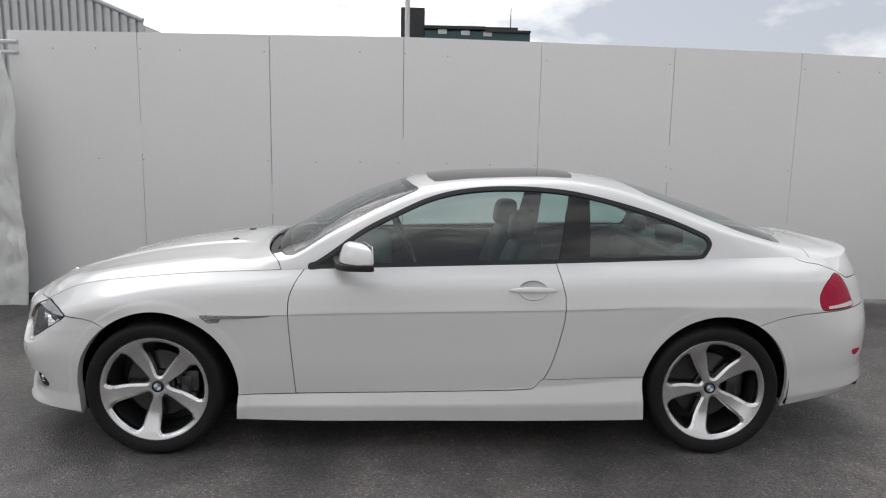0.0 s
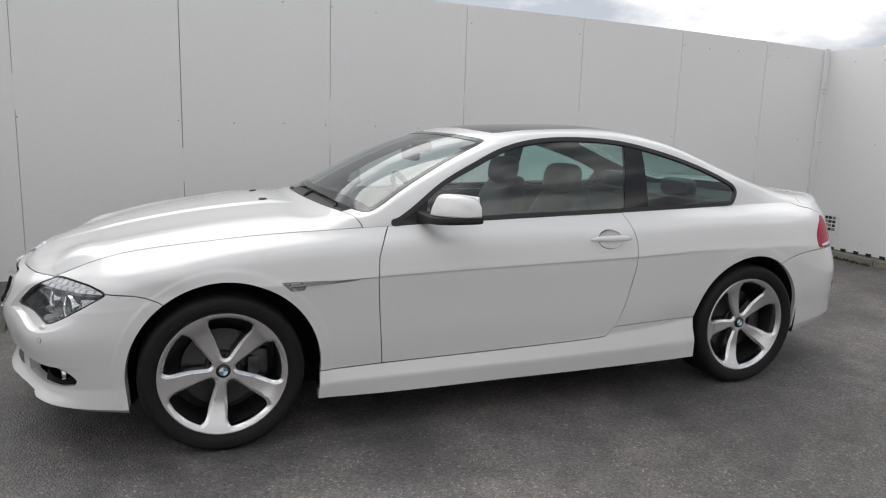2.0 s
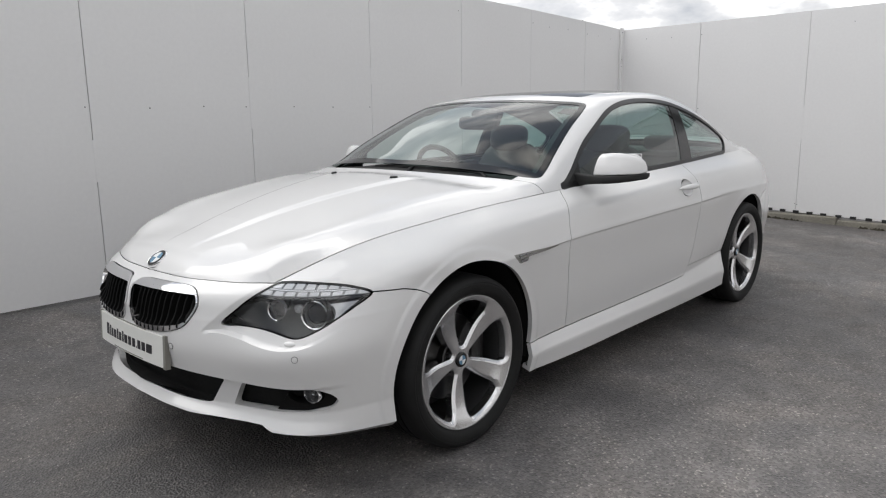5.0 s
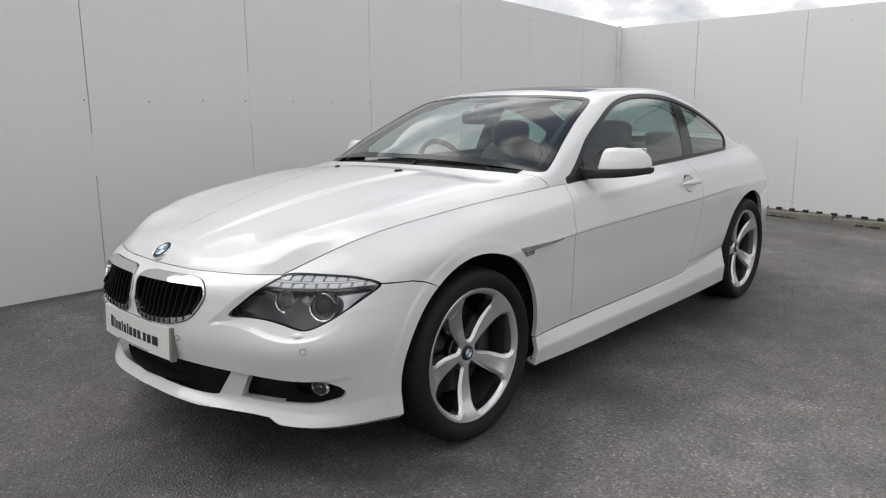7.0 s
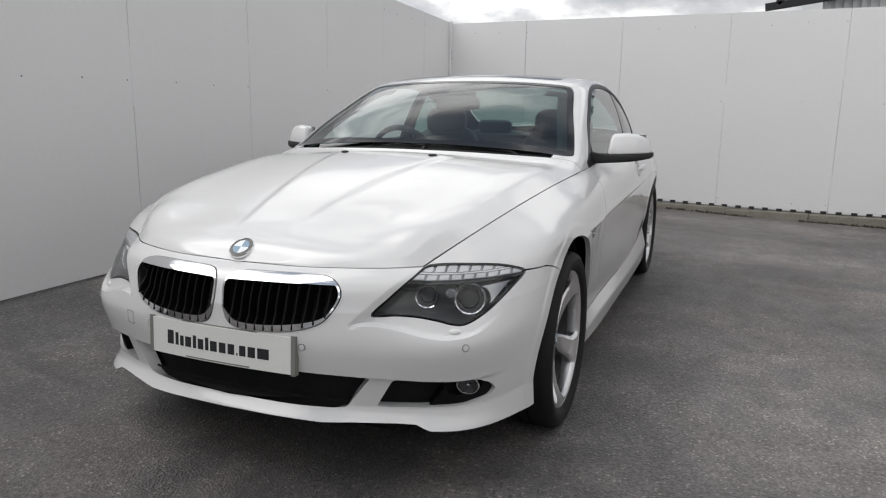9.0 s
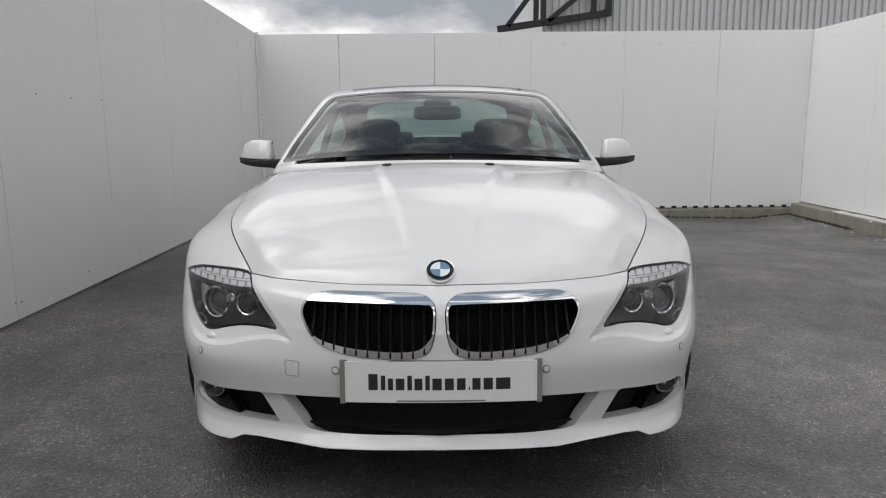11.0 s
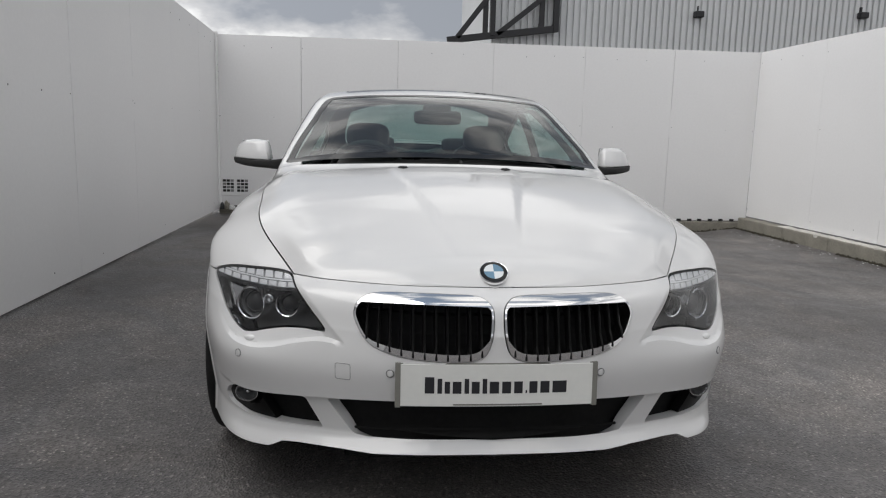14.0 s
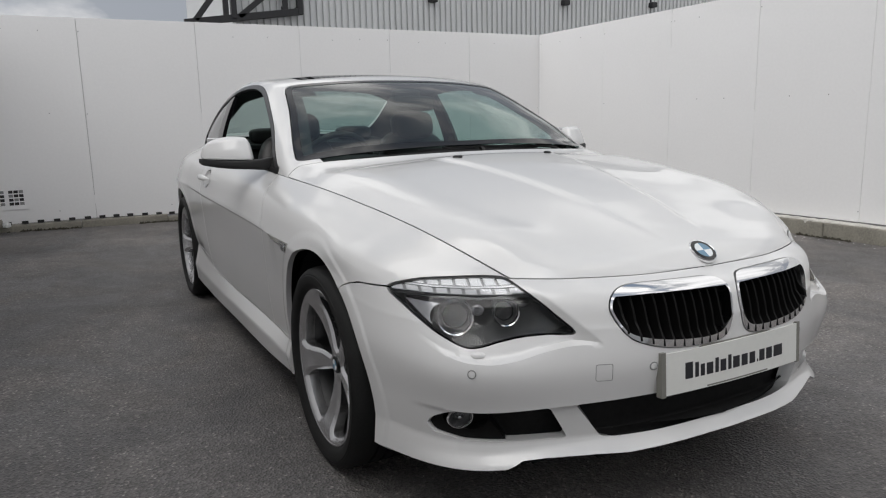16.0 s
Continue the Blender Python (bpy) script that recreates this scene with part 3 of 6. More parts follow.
def body_surface():
    """Grid of (x, y, z, a, r): a is the distance along the section above the belt line, r that above the roof rail."""
    us = np.concatenate([np.linspace(0, 0.36, 36, endpoint=False), np.linspace(0.36, 0.70, 57, endpoint=False), np.linspace(0.70, 1.1, 67, endpoint=False), np.linspace(1.1, 4.7, 380, endpoint=False), np.linspace(4.7, 5.4, 50, endpoint=False), np.linspace(5.4, 5.8, 20)])
    rows = np.array([spline(KNOT, l, us) for l in LINES])
    # The hood's outline has a sharp corner by the lamp.
    late = us >= 0.70
    rows[-1, ~late] = spline(KNOT[:4], LINES[-1][:4], us[~late])
    rows[-1, late] = spline(KNOT[3:], LINES[-1][3:], us[late])
    rows[:, 0, 1] = rows[:, -1, 1] = 0
    cols = []
    per = (5, 9, 15, 15, 18, 15, 10)
    for c in range(len(us)):
        p = rows[:, c]
        k = np.r_[0, np.cumsum(np.linalg.norm(np.diff(p, axis=0), axis=1) + 1e-6)]
        out = []
        marks = sorted({0, *CREASE, len(p) - 1})
        for a, b in zip(marks[:-1], marks[1:]):
            at = np.concatenate([np.linspace(k[i], k[i + 1], per[i], endpoint=False) for i in range(a, b)])
            if a == 2:
                # Rows of the face above the bumper's middle are drawn to the ledge under the lamp.
                i0 = per[2] + per[3]
                fine = np.linspace(k[4], k[5], 60)
                q = spline(k[a : b + 1], p[a : b + 1], fine)
                here = np.clip(np.interp(0.0, q[:, 2] - BROW(q[:, 1]), np.linspace(0, 1, 60)), 0.15, 0.8)
                w = min(1, max(0, (1.02 - us[c]) / 0.1))
                here = here * w + 0.45 * (1 - w)
                step = 0.008 / (k[5] - k[4])
                at[i0:] = k[4] + (k[5] - k[4]) * np.interp(np.arange(per[4]), [0, 8, 9, per[4]], [0, here, here + step, 1])
            out.append(spline(k[a : b + 1], p[a : b + 1], at))
        under = p[0] + np.array([0.02 if us[c] < 0.85 else 0, -0.04, 0.012]) * min(1, us[c] / 0.4, (5.8 - us[c]) / 0.4)
        low = np.linspace(under, p[0], 4, endpoint=False)
        side = np.vstack([low, *out])
        e = p[-1]
        x = e[0]
        top = spline(TOP_X, TOP_Z, [x])[0, 0]
        fy, fh = spline(RAIL_X, RAIL_Y, [x])[0, 0], spline(RAIL_X, RAIL_H, [x])[0, 0]
        ry, rz = e[1] * fy, e[2] + (top - e[2]) * fh
        s = np.linspace(0, 1, 22)
        glass = min(1, max(0, (x - 0.55) / 0.3)) * min(1, max(0, (3.3 - x) / 0.4))
        ny, nz = (rz - e[2]), (e[1] - ry)
        bulge = (0.09 * glass + 0.10 * (1 - glass)) * 4 * s * (1 - s) * 0.5
        by, bz = e[1] + (ry - e[1]) * s + ny * bulge, e[2] + (rz - e[2]) * s + nz * bulge
        q = np.linspace(1, 0, 40)[1:]
        power = 2.3 - 0.3 * (1 - glass)
        cy, cz = ry * q, rz + (top - rz) * (1 - q**power)
        yz = np.c_[np.r_[by, cy], np.r_[bz, cz]]
        for _ in range(10):
            yz[1:-1] = 0.5 * yz[1:-1] + 0.25 * (yz[:-2] + yz[2:])
        upper = np.c_[np.full(len(yz), x), yz]
        col = np.vstack([side, upper])
        step = np.r_[0, np.cumsum(np.linalg.norm(np.diff(col, axis=0), axis=1))]
        n0 = len(side)
        cols.append(np.c_[col, step - step[n0], step - step[n0 + 21]])
    grid = np.array(cols)
    # The wheel arches stand a little proud, with a flat lip.
    for ax, az, ar in ARCH:
        r = np.hypot(grid[..., 0] - ax, grid[..., 2] - az)
        w = np.clip((ar + 0.052 - r) / 0.011, 0, 1) * np.clip((0.86 - grid[..., 2]) / 0.06, 0, 1) * (grid[..., 1] > 0.6)
        grid[..., 1] += (0.004 if ax < 1 else 0.0015) * w
    # The wing swells over the front wheel, and the hood's corner by the lamp is full.
    x, y, z = grid[..., 0], grid[..., 1], grid[..., 2]
    y += 0.015 * np.exp(-(((x + 0.22) / 0.15) ** 2) - ((z - 0.765) / 0.055) ** 2) * (y > 0.6)
    z += 0.026 * np.exp(-(((x + 0.575) / 0.10) ** 2) - ((y - 0.53) / 0.13) ** 2) * np.clip(grid[..., 3] / 0.045, 0, 1)
    # A crease along the hood's edge, with a flatter shoulder outside it.
    rise = np.where(grid[..., 3] < 0.085, grid[..., 3] / 0.085, np.exp(-((grid[..., 3] - 0.085) / 0.16) ** 2))
    z += 0.0075 * rise * (grid[..., 3] > 0) * np.interp(x, [-0.62, -0.40, 0.30, 0.44], [0, 1, 1, 0])
    # The character line: the flank below it steps in, from the vent to behind the door.
    x, y, z = grid[..., 0], grid[..., 1], grid[..., 2]
    zl = spline([0.2, 0.66, 1.3, 2.0, 2.44, 2.8], [0.7, 0.722, 0.74, 0.755, 0.77, 0.775], np.clip(x.ravel(), 0.2, 2.8))[:, 0].reshape(x.shape)
    along = np.clip((x - 0.45) / 0.1, 0, 1) * np.clip((2.65 - x) / 0.45, 0, 1) * (y > 0.6)
    down = zl - z
    y -= 0.007 * along * np.clip((down + 0.001) / 0.004, 0, 1) * np.exp(-np.maximum(down, 0) / 0.06)
    # The hood's raised middle, between two soft creases that draw together towards the badge.
    half = np.interp(x, [-0.75, -0.4, 0.2, 0.42], [0.075, 0.13, 0.245, 0.28])
    s = np.clip((half + 0.022 - y) / 0.024, 0, 1)
    z += 0.0085 * s * s * (3 - 2 * s) * np.interp(x, [-0.72, -0.45, 0.28, 0.40], [0, 1, 1, 0]) * (grid[..., 3] > 0)
    # The lamps sit back behind a ledge in the bumper.
    brow = BROW(y)
    fade = np.clip((0.81 - y) / 0.14, 0, 1)
    slant = ((y - 0.398) * 0.170 - (z - 0.552) * 0.162) / 0.2348
    back = 0.021 * np.minimum(np.clip((z - brow) / 0.008, 0, 1), np.clip(slant / 0.042, 0, 1)) * fade * fade * (3 - 2 * fade) * np.clip((0.722 - z) / 0.05, 0, 1) * (x < -0.3) * (grid[..., 3] <= 0)
    # Under the bumper's face the intakes lie back, above the ledge of the lip.
    brim = z[:, 4 + sum(per[:3])][:, None]
    lip = np.interp(y, [0, 0.25, 0.47, 0.69, 0.83], [0.272, 0.266, 0.250, 0.228, 0.22])
    under_face = 0.020 * np.minimum(np.clip((brim - z) / 0.007, 0, 1), np.clip((z - lip) / 0.028, 0, 1)) * np.clip((0.81 - y) / 0.09, 0, 1) * (x < -0.3) * (grid[..., 3] <= 0)
    x += under_face
    x += 0.9 * back
    y -= 0.4 * back
    # The boot's trailing edge kicks up into a lip.
    z += 0.010 * np.clip((x - 3.55) / 0.12, 0, 1) ** 2 * (grid[..., 3] > 0) * np.clip((0.62 - y) / 0.1, 0, 1)
    # A shallow scoop across the hood ahead of the glass.
    z -= 0.005 * np.exp(-(((x - 0.40) / 0.07) ** 2)) * (grid[..., 3] > 0.03) * np.clip((0.72 - y) / 0.1, 0, 1)
    return grid


GRID = body_surface()


def grid_mesh(grid):
    n, m = grid.shape[:2]
    ids = np.arange(n * m).reshape(n, m)
    a, b, c, d = ids[:-1, :-1].ravel(), ids[1:, :-1].ravel(), ids[1:, 1:].ravel(), ids[:-1, 1:].ravel()
    return grid.reshape(-1, grid.shape[2]), np.vstack([np.c_[a, b, c], np.c_[a, c, d]])


def with_normals(v, f):
    n = np.zeros((len(v), 3))
    fn = np.cross(v[f[:, 1], :3] - v[f[:, 0], :3], v[f[:, 2], :3] - v[f[:, 0], :3])
    for i in range(3):
        np.add.at(n, f[:, i], fn)
    return n / (np.linalg.norm(n, axis=1)[:, None] + 1e-12)


SV, SF = grid_mesh(GRID)
SN = with_normals(SV, SF)
if SN[np.argmax(SV[:, 1]), 1] < 0:
    SF, SN = SF[:, ::-1], -SN
# The direction in which panel edges turn in: the normals, evened out over small creases.
even = SN.reshape(*GRID.shape[:2], 3)
for _ in range(10):
    even[1:-1] = 0.5 * even[1:-1] + 0.25 * (even[:-2] + even[2:])
    even[:, 1:-1] = 0.5 * even[:, 1:-1] + 0.25 * (even[:, :-2] + even[:, 2:])
SN = even.reshape(-1, 3)
SN /= np.linalg.norm(SN, axis=1)[:, None] + 1e-12
SN[np.abs(SV[:, 1]) < 1e-6, 1] = 0
SV = np.c_[SV, SN]


def cut(v, f, field):
    """The part of a triangle mesh where field >= 0, cut cleanly along its edge."""
    d = field(v)
    keep = d >= 0
    kind = keep[f].sum(1)
    out_v, new_f, made = [v], [f[kind == 3]], {}
    extra, count = [], len(v)
    for tri in f[(kind == 1) | (kind == 2)]:
        poly = []
        for i in range(3):
            a, b = tri[i], tri[(i + 1) % 3]
            if keep[a]:
                poly.append(a)
            if keep[a] != keep[b]:
                key = (min(a, b), max(a, b))
                if key not in made:
                    p, q = key
                    s = d[p] / (d[p] - d[q])
                    extra.append(v[p] + s * (v[q] - v[p]))
                    made[key] = count
                    count += 1
                poly.append(made[key])
        for i in range(1, len(poly) - 1):
            new_f.append(np.array([[poly[0], poly[i], poly[i + 1]]]))
    if extra:
        out_v.append(np.array(extra))
    v2, f2 = np.vstack(out_v), np.vstack(new_f)
    used = np.unique(f2)
    back = np.full(len(v2), -1)
    back[used] = np.arange(len(used))
    return v2[used], back[f2]


def shell(name, fields, mat, depth=0.012, lift=0.0, sides=(1, -1), label="", parent=None, v=None, f=None, whole=False):
    """A panel of the body: the surface where all fields hold, with its edges turned in by depth. whole: both halves as one mesh."""
    if v is None:
        v, f = SV, SF
    for field in fields:
        v, f = cut(v, f, field)
        if not len(f):
            return []
    nrm = v[:, 5:8] / (np.linalg.norm(v[:, 5:8], axis=1)[:, None] + 1e-12)
    p = v[:, :3] + nrm * lift
    count = {}
    for tri in f:
        for i in range(3):
            a, b = tri[i], tri[(i + 1) % 3]
            count[(a, b)] = 1
    rim = [(a, b) for a, b in count if (b, a) not in count and not (abs(p[a, 1]) < 1e-5 and abs(p[b, 1]) < 1e-5)]
    made = []

    def build(sign, pp, ff, rr, both):
        verts, faces = [*(pp * [1, sign, 1])], [tuple(t) if sign > 0 else tuple(t[::-1]) for t in ff]
        inner = {}
        turned = []
        for a, b in rr:
            for k in (a, b):
                if k not in inner:
                    inner[k] = len(verts)
                    verts.append((pp[k] - nrm[k] * depth) * [1, sign, 1])
            quad = (b, a, inner[a], inner[b])
            turned.append(quad if sign > 0 else quad[::-1])
        return verts, faces, turned

    def finish(verts, faces, turned):
        # Edge strips take vertices of their own, so that the panel's rim stays crisp.
        base = len(verts)
        copy, more = {}, []
        for quad in turned:
            fresh = []
            for k in quad:
                if k not in copy:
                    copy[k] = base + len(more)
                    more.append(verts[k])
                fresh.append(copy[k])
            faces.append(tuple(fresh))
        return mesh_from(name, [*verts, *more], faces, mat, parent=parent or CAR, label=label)

    if whole:
        va, fa, ta = build(1, p, f, rim, True)
        vb, fb, tb = build(-1, p, f, rim, True)
        o = len(va)
        ob = finish(va + vb, fa + [tuple(i + o for i in q) for q in fb], ta + [tuple(i + o for i in q) for q in tb])
        bm = bmesh.new()
        bm.from_mesh(ob.data)
        bmesh.ops.remove_doubles(bm, verts=[w for w in bm.verts if abs(w.co.y) < 1e-4], dist=1e-4)
        bm.to_mesh(ob.data)
        bm.free()
        return [ob]
    for s in sides:
        made.append(finish(*build(s, p, f, rim, False)))
    return made


def side_view(outline, grow=0.0):
    return lambda v: inside(outline, v[:, [0, 2]]) + grow


def front_view(outline, grow=0.0):
    return lambda v: np.minimum(inside(outline, v[:, [1, 2]]) + grow, -0.25 - v[:, 0])


def top_view(outline, grow=0.0):
    return lambda v: inside(outline, v[:, [0, 1]]) + grow


def outside(field):
    return lambda v: -field(v)


def seam(xs, zs):
    return lambda v: np.interp(v[:, 0], xs, zs) - v[:, 2]


def arch_gap(i, grow=0.0):
    ax, az, ar = ARCH[i]

    def field(v):
        low = np.minimum(v[:, 2] - az, 0)
        return np.hypot(v[:, 0] - ax, np.maximum(v[:, 2] - az, 0)) - ar - 0.08 * low - grow

    return field


G = 0.0022  # half a panel gap
on_side = lambda v: -v[:, 3] - G            # below the belt and hood line
on_top = lambda v: v[:, 3] - G
above_rail = lambda v: v[:, 4]
below_rail = lambda v: -v[:, 4]

# Outlines, in side view (x, z), front view (y, z) and top view (x, y).
DLO = rounded([(0.755, 0.9405), (0.80, 0.9445), (1.09, 0.956), (1.5, 0.970), (2.0, 0.983), (2.60, 0.998), (2.705, 1.0005), (2.737, 1.006), (2.752, 1.022), (2.775, 1.062), (2.762, 1.086), (2.71, 1.113), (2.553, 1.175), (2.31, 1.248), (2.045, 1.304), (1.76, 1.321), (1.513, 1.304), (1.345, 1.264), (1.173, 1.188), (1.006, 1.102), (0.845, 0.988), (0.775, 0.945)], 6)
DOOR = np.vstack([spline([0, 1, 1.4, 2, 3, 5], [(0.735, 1.2), (0.728, 0.94), (0.697, 0.89), (0.668, 0.83), (0.655, 0.74), (0.683, 0.313)], np.linspace(0, 5, 60)),
                  spline([0, 1, 2, 3, 4, 5], [(1.2, 0.300), (1.68, 0.322), (1.855, 0.345), (1.94, 0.455), (2.00, 0.68), (2.005, 0.82)], np.linspace(0, 5, 40)),
                  [(1.975, 0.95), (1.965, 1.2)]])
LAMP = rounded([(0.466, 0.588), (0.508, 0.640), (0.552, 0.690), (0.572, 0.716), (0.60, 0.7215), (0.69, 0.7195), (0.78, 0.710), (0.828, 0.688), (0.805, 0.646), (0.757, 0.586), (0.71, 0.555), (0.68, 0.555), (0.635, 0.568), (0.583, 0.580), (0.525, 0.586)], 6)
KIDNEY = rounded([(0.014, 0.628), (0.016, 0.672), (0.032, 0.690), (0.055, 0.697), (0.13, 0.7005), (0.21, 0.702), (0.29, 0.7015), (0.336, 0.697), (0.362, 0.687), (0.379, 0.670), (0.385, 0.648), (0.379, 0.626), (0.360, 0.592), (0.336, 0.569), (0.292, 0.552), (0.246, 0.542), (0.183, 0.535), (0.108, 0.531), (0.055, 0.537), (0.033, 0.552), (0.019, 0.588)], 4)
INTAKE = crisp([(-0.2, 0.412), (0.2, 0.409), (0.36, 0.403), (0.460, 0.393), (0.386, 0.295), (0.345, 0.2915), (0.2, 0.2955), (0.06, 0.298), (-0.2, 0.298)], 0.007)
OUTER_INTAKE = crisp([(0.522, 0.388), (0.60, 0.386), (0.70, 0.381), (0.745, 0.373), (0.769, 0.356), (0.780, 0.331), (0.766, 0.306), (0.71, 0.291), (0.60, 0.292), (0.470, 0.298)], 0.009)
TAIL_LAMP = crisp([(3.325, 0.815), (3.362, 0.865), (3.452, 0.920), (3.488, 0.902), (3.534, 0.841), (3.580, 0.752), (3.572, 0.738), (3.345, 0.740), (3.327, 0.765)], 0.022)
SCREEN = rounded([(0.515, 0.0), (0.528, 0.30), (0.556, 0.53), (0.605, 0.685), (0.648, 0.731), (0.70, 0.727), (1.0, 0.650), (1.25, 0.588), (1.275, 0.565), (1.245, 0.40), (1.215, 0.2), (1.205, 0),
                  (1.215, -0.2), (0.9, -0.6), (0.49, -0.3)], 6)
REAR_SCREEN = np.vstack([spline([0, 1, 2], [(2.42, -0.1), (2.425, 0.3), (2.50, 0.49)], np.linspace(0, 2, 12)), spline([0, 1, 2, 3], [(2.53, 0.51), (2.9, 0.56), (3.19, 0.555), (3.235, 0.525)], np.linspace(0, 3, 16)), [(3.30, 0.3), (3.325, -0.1)]])
ROOF_GLASS_PLAN = np.array([(1.33, -0.1), (1.34, 0.3), (1.37, 0.46), (1.41, 0.485), (2.05, 0.475), (2.10, 0.45), (2.135, 0.3), (2.145, -0.1)])
hood_back = lambda v: 0.448 + 0.115 * (v[:, 1] / 0.8) ** 2 + 0.052 * (v[:, 1] / 0.8) ** 6 - v[:, 0]
bumper_seam = seam([-0.654, -0.640, -0.433, -0.33, -0.28, -0.24, -0.2, 0.0, 0.03], [1.2, 0.706, 0.690, 0.687, 0.676, 0.660, 0.63, 0.5, -1.0])
sill_seam = seam([0.2, 0.683, 1.3, 1.75, 1.855, 1.876, 1.893, 1.900, 2.2, 2.6], [0.303, 0.312, 0.326, 0.339, 0.3455, 0.361, 0.384, 0.393, 0.402, 0.408])
rear_seam = seam([2.78, 2.80, 2.92, 2.99, 3.08, 3.15, 3.25, 3.36, 3.95], [-1.0, 0.5, 0.64, 0.678, 0.706, 0.721, 0.730, 0.733, 0.735])
boot_seam = lambda v: v[:, 2] - np.interp(v[:, 0], [3.20, 3.235, 3.265, 3.31, 3.373, 3.455, 3.54, 4.0], [1.2, 1.011, 0.978, 0.966, 0.957, 0.929, 0.885, 0.88])
between = lambda lo, hi: (lambda v: np.minimum(v[:, 0] - lo, hi - v[:, 0]))
less = lambda field, gap: (lambda v: field(v) - gap)
flip = lambda field, gap=0.0: (lambda v: -field(v) - gap)

# The lip is cut higher between its two corners.
lip_cut = lambda v: v[:, 2] - np.interp(v[:, 1], [0, 0.12, 0.25, 0.33, 0.41, 0.48, 0.54, 0.59, 0.632, 0.67, 1.0], [0.249, 0.250, 0.2545, 0.257, 0.258, 0.2555, 0.2525, 0.2475, 0.228, 0.200, 0.1])
# Painted panels.
shell("hood", [on_top, less(hood_back, G)], PAINT, whole=True)
shell("front_bumper", [on_side, between(-1, 0.02), less(bumper_seam, G), arch_gap(0), flip(front_view(LAMP), G), flip(front_view(KIDNEY), 0.0018), flip(front_view(INTAKE)), flip(front_view(OUTER_INTAKE)), lip_cut], PAINT, depth=0.04, whole=True)
shell("fender", [on_side, between(-0.74, 0.95), flip(bumper_seam, G), flip(side_view(DOOR), G), flip(sill_seam, G), flip(front_view(LAMP), G), arch_gap(0), lambda v: np.maximum(0.76 - v[:, 0], 0.3 - v[:, 2])], PAINT, depth=0.02)
handle_dish = lambda v: np.hypot((v[:, 0] - 1.845) / 0.072, (v[:, 2] - 0.846) / 0.047) - 1
DOORS = shell("door", [on_side, less(side_view(DOOR), G), flip(sill_seam, G), handle_dish], PAINT)
shell("sill", [on_side, between(0.1, 2.75), less(sill_seam, G), arch_gap(0), arch_gap(1)], PAINT, depth=0.02)
quarter = [between(1.6, 3.7), flip(boot_seam, G), flip(side_view(DOOR), G), flip(sill_seam, G), arch_gap(1), flip(rear_seam, G), flip(side_view(TAIL_LAMP), G)]
shell("rear_quarter", [lambda v: -v[:, 3] , *quarter], PAINT, depth=0.02)
shell("rear_bumper", [lambda v: -v[:, 3], between(2.75, 4), less(rear_seam, G), arch_gap(1), flip(side_view(TAIL_LAMP), G)], PAINT, depth=0.02, whole=True)
shell("tail_panel", [lambda v: -v[:, 3], between(3.7, 4), flip(boot_seam, G), flip(rear_seam, G)], PAINT, whole=True)
shell("boot_lid", [less(boot_seam, G), between(3.2, 4), lambda v: np.maximum(-v[:, 3], v[:, 0] - 3.345), flip(side_view(TAIL_LAMP), G)], PAINT, whole=True)
shell("roof_frame", [lambda v: v[:, 3], between(0.4, 3.340), flip(hood_back, G), flip(side_view(DLO), 0.017), flip(top_view(SCREEN), 0.004), flip(top_view(REAR_SCREEN), 0.004), flip(top_view(ROOF_GLASS_PLAN), 0.003),
                     lambda v: np.maximum(v[:, 0] - 0.62, v[:, 1] - 0.66)], PAINT, depth=0.02, whole=True, label="white roof pillars and rails")
# Glass and its black edges.
shell("windscreen", [less(top_view(SCREEN), 0.004), above_rail], SCREEN_GLASS, depth=0.004, lift=-0.003, whole=True)
shell("screen_edge", [less(top_view(SCREEN), 0.002), above_rail, lambda v: np.maximum(0.030 - inside(SCREEN, v[:, [0, 1]]), np.minimum(0.548 + 0.115 * (v[:, 1] / 0.7) ** 2 - v[:, 0], 1.0))], BLACK_GLOSS, depth=0.002, lift=-0.0012, whole=True, label="black printed edge of the windscreen")
shell("pillar_lining", [less(top_view(SCREEN), 0.006), above_rail, lambda v: 0.072 - inside(SCREEN, v[:, [0, 1]]), lambda v: np.minimum(v[:, 1] - 0.46, v[:, 0] - 0.66)], CABIN, depth=0.004, lift=-0.035, label="dark lining of the windscreen pillar")
shell("rear_window", [less(top_view(REAR_SCREEN), 0.004), above_rail], SCREEN_GLASS, depth=0.004, lift=-0.003, whole=True)
shell("sunroof", [top_view(ROOF_GLASS_PLAN), above_rail], ROOF_GLASS, depth=0.01, whole=True, label="dark glass sunroof")
shell("window_trim", [lambda v: inside(DLO, v[:, [0, 2]]) + 0.016, flip(side_view(DLO), -0.004), below_rail], BLACK_TRIM, depth=0.015, lift=0.002)
in_dlo = lambda v: inside(DLO, v[:, [0, 2]]) - 0.004
shell("door_glass", [in_dlo, below_rail, lambda v: 1.985 + 0.19 * (v[:, 2] - 0.98) - v[:, 0], lambda v: v[:, 0] - 0.93 + 0.25 * (1.06 - v[:, 2])], SIDE_GLASS, depth=0.004, lift=-0.004, sides=(-1,), parent=DOORS[1])
shell("quarter_glass", [in_dlo, below_rail, lambda v: v[:, 0] - 2.145 - 0.04 * (v[:, 2] - 0.98)], SIDE_GLASS, depth=0.004, lift=-0.004)
shell("b_pillar", [in_dlo, below_rail, lambda v: v[:, 0] - 1.987 - 0.19 * (v[:, 2] - 0.98), lambda v: 2.143 + 0.04 * (v[:, 2] - 0.98) - v[:, 0]], BLACK_GLOSS, depth=0.02, lift=-0.002, label="gloss black pillar trim")
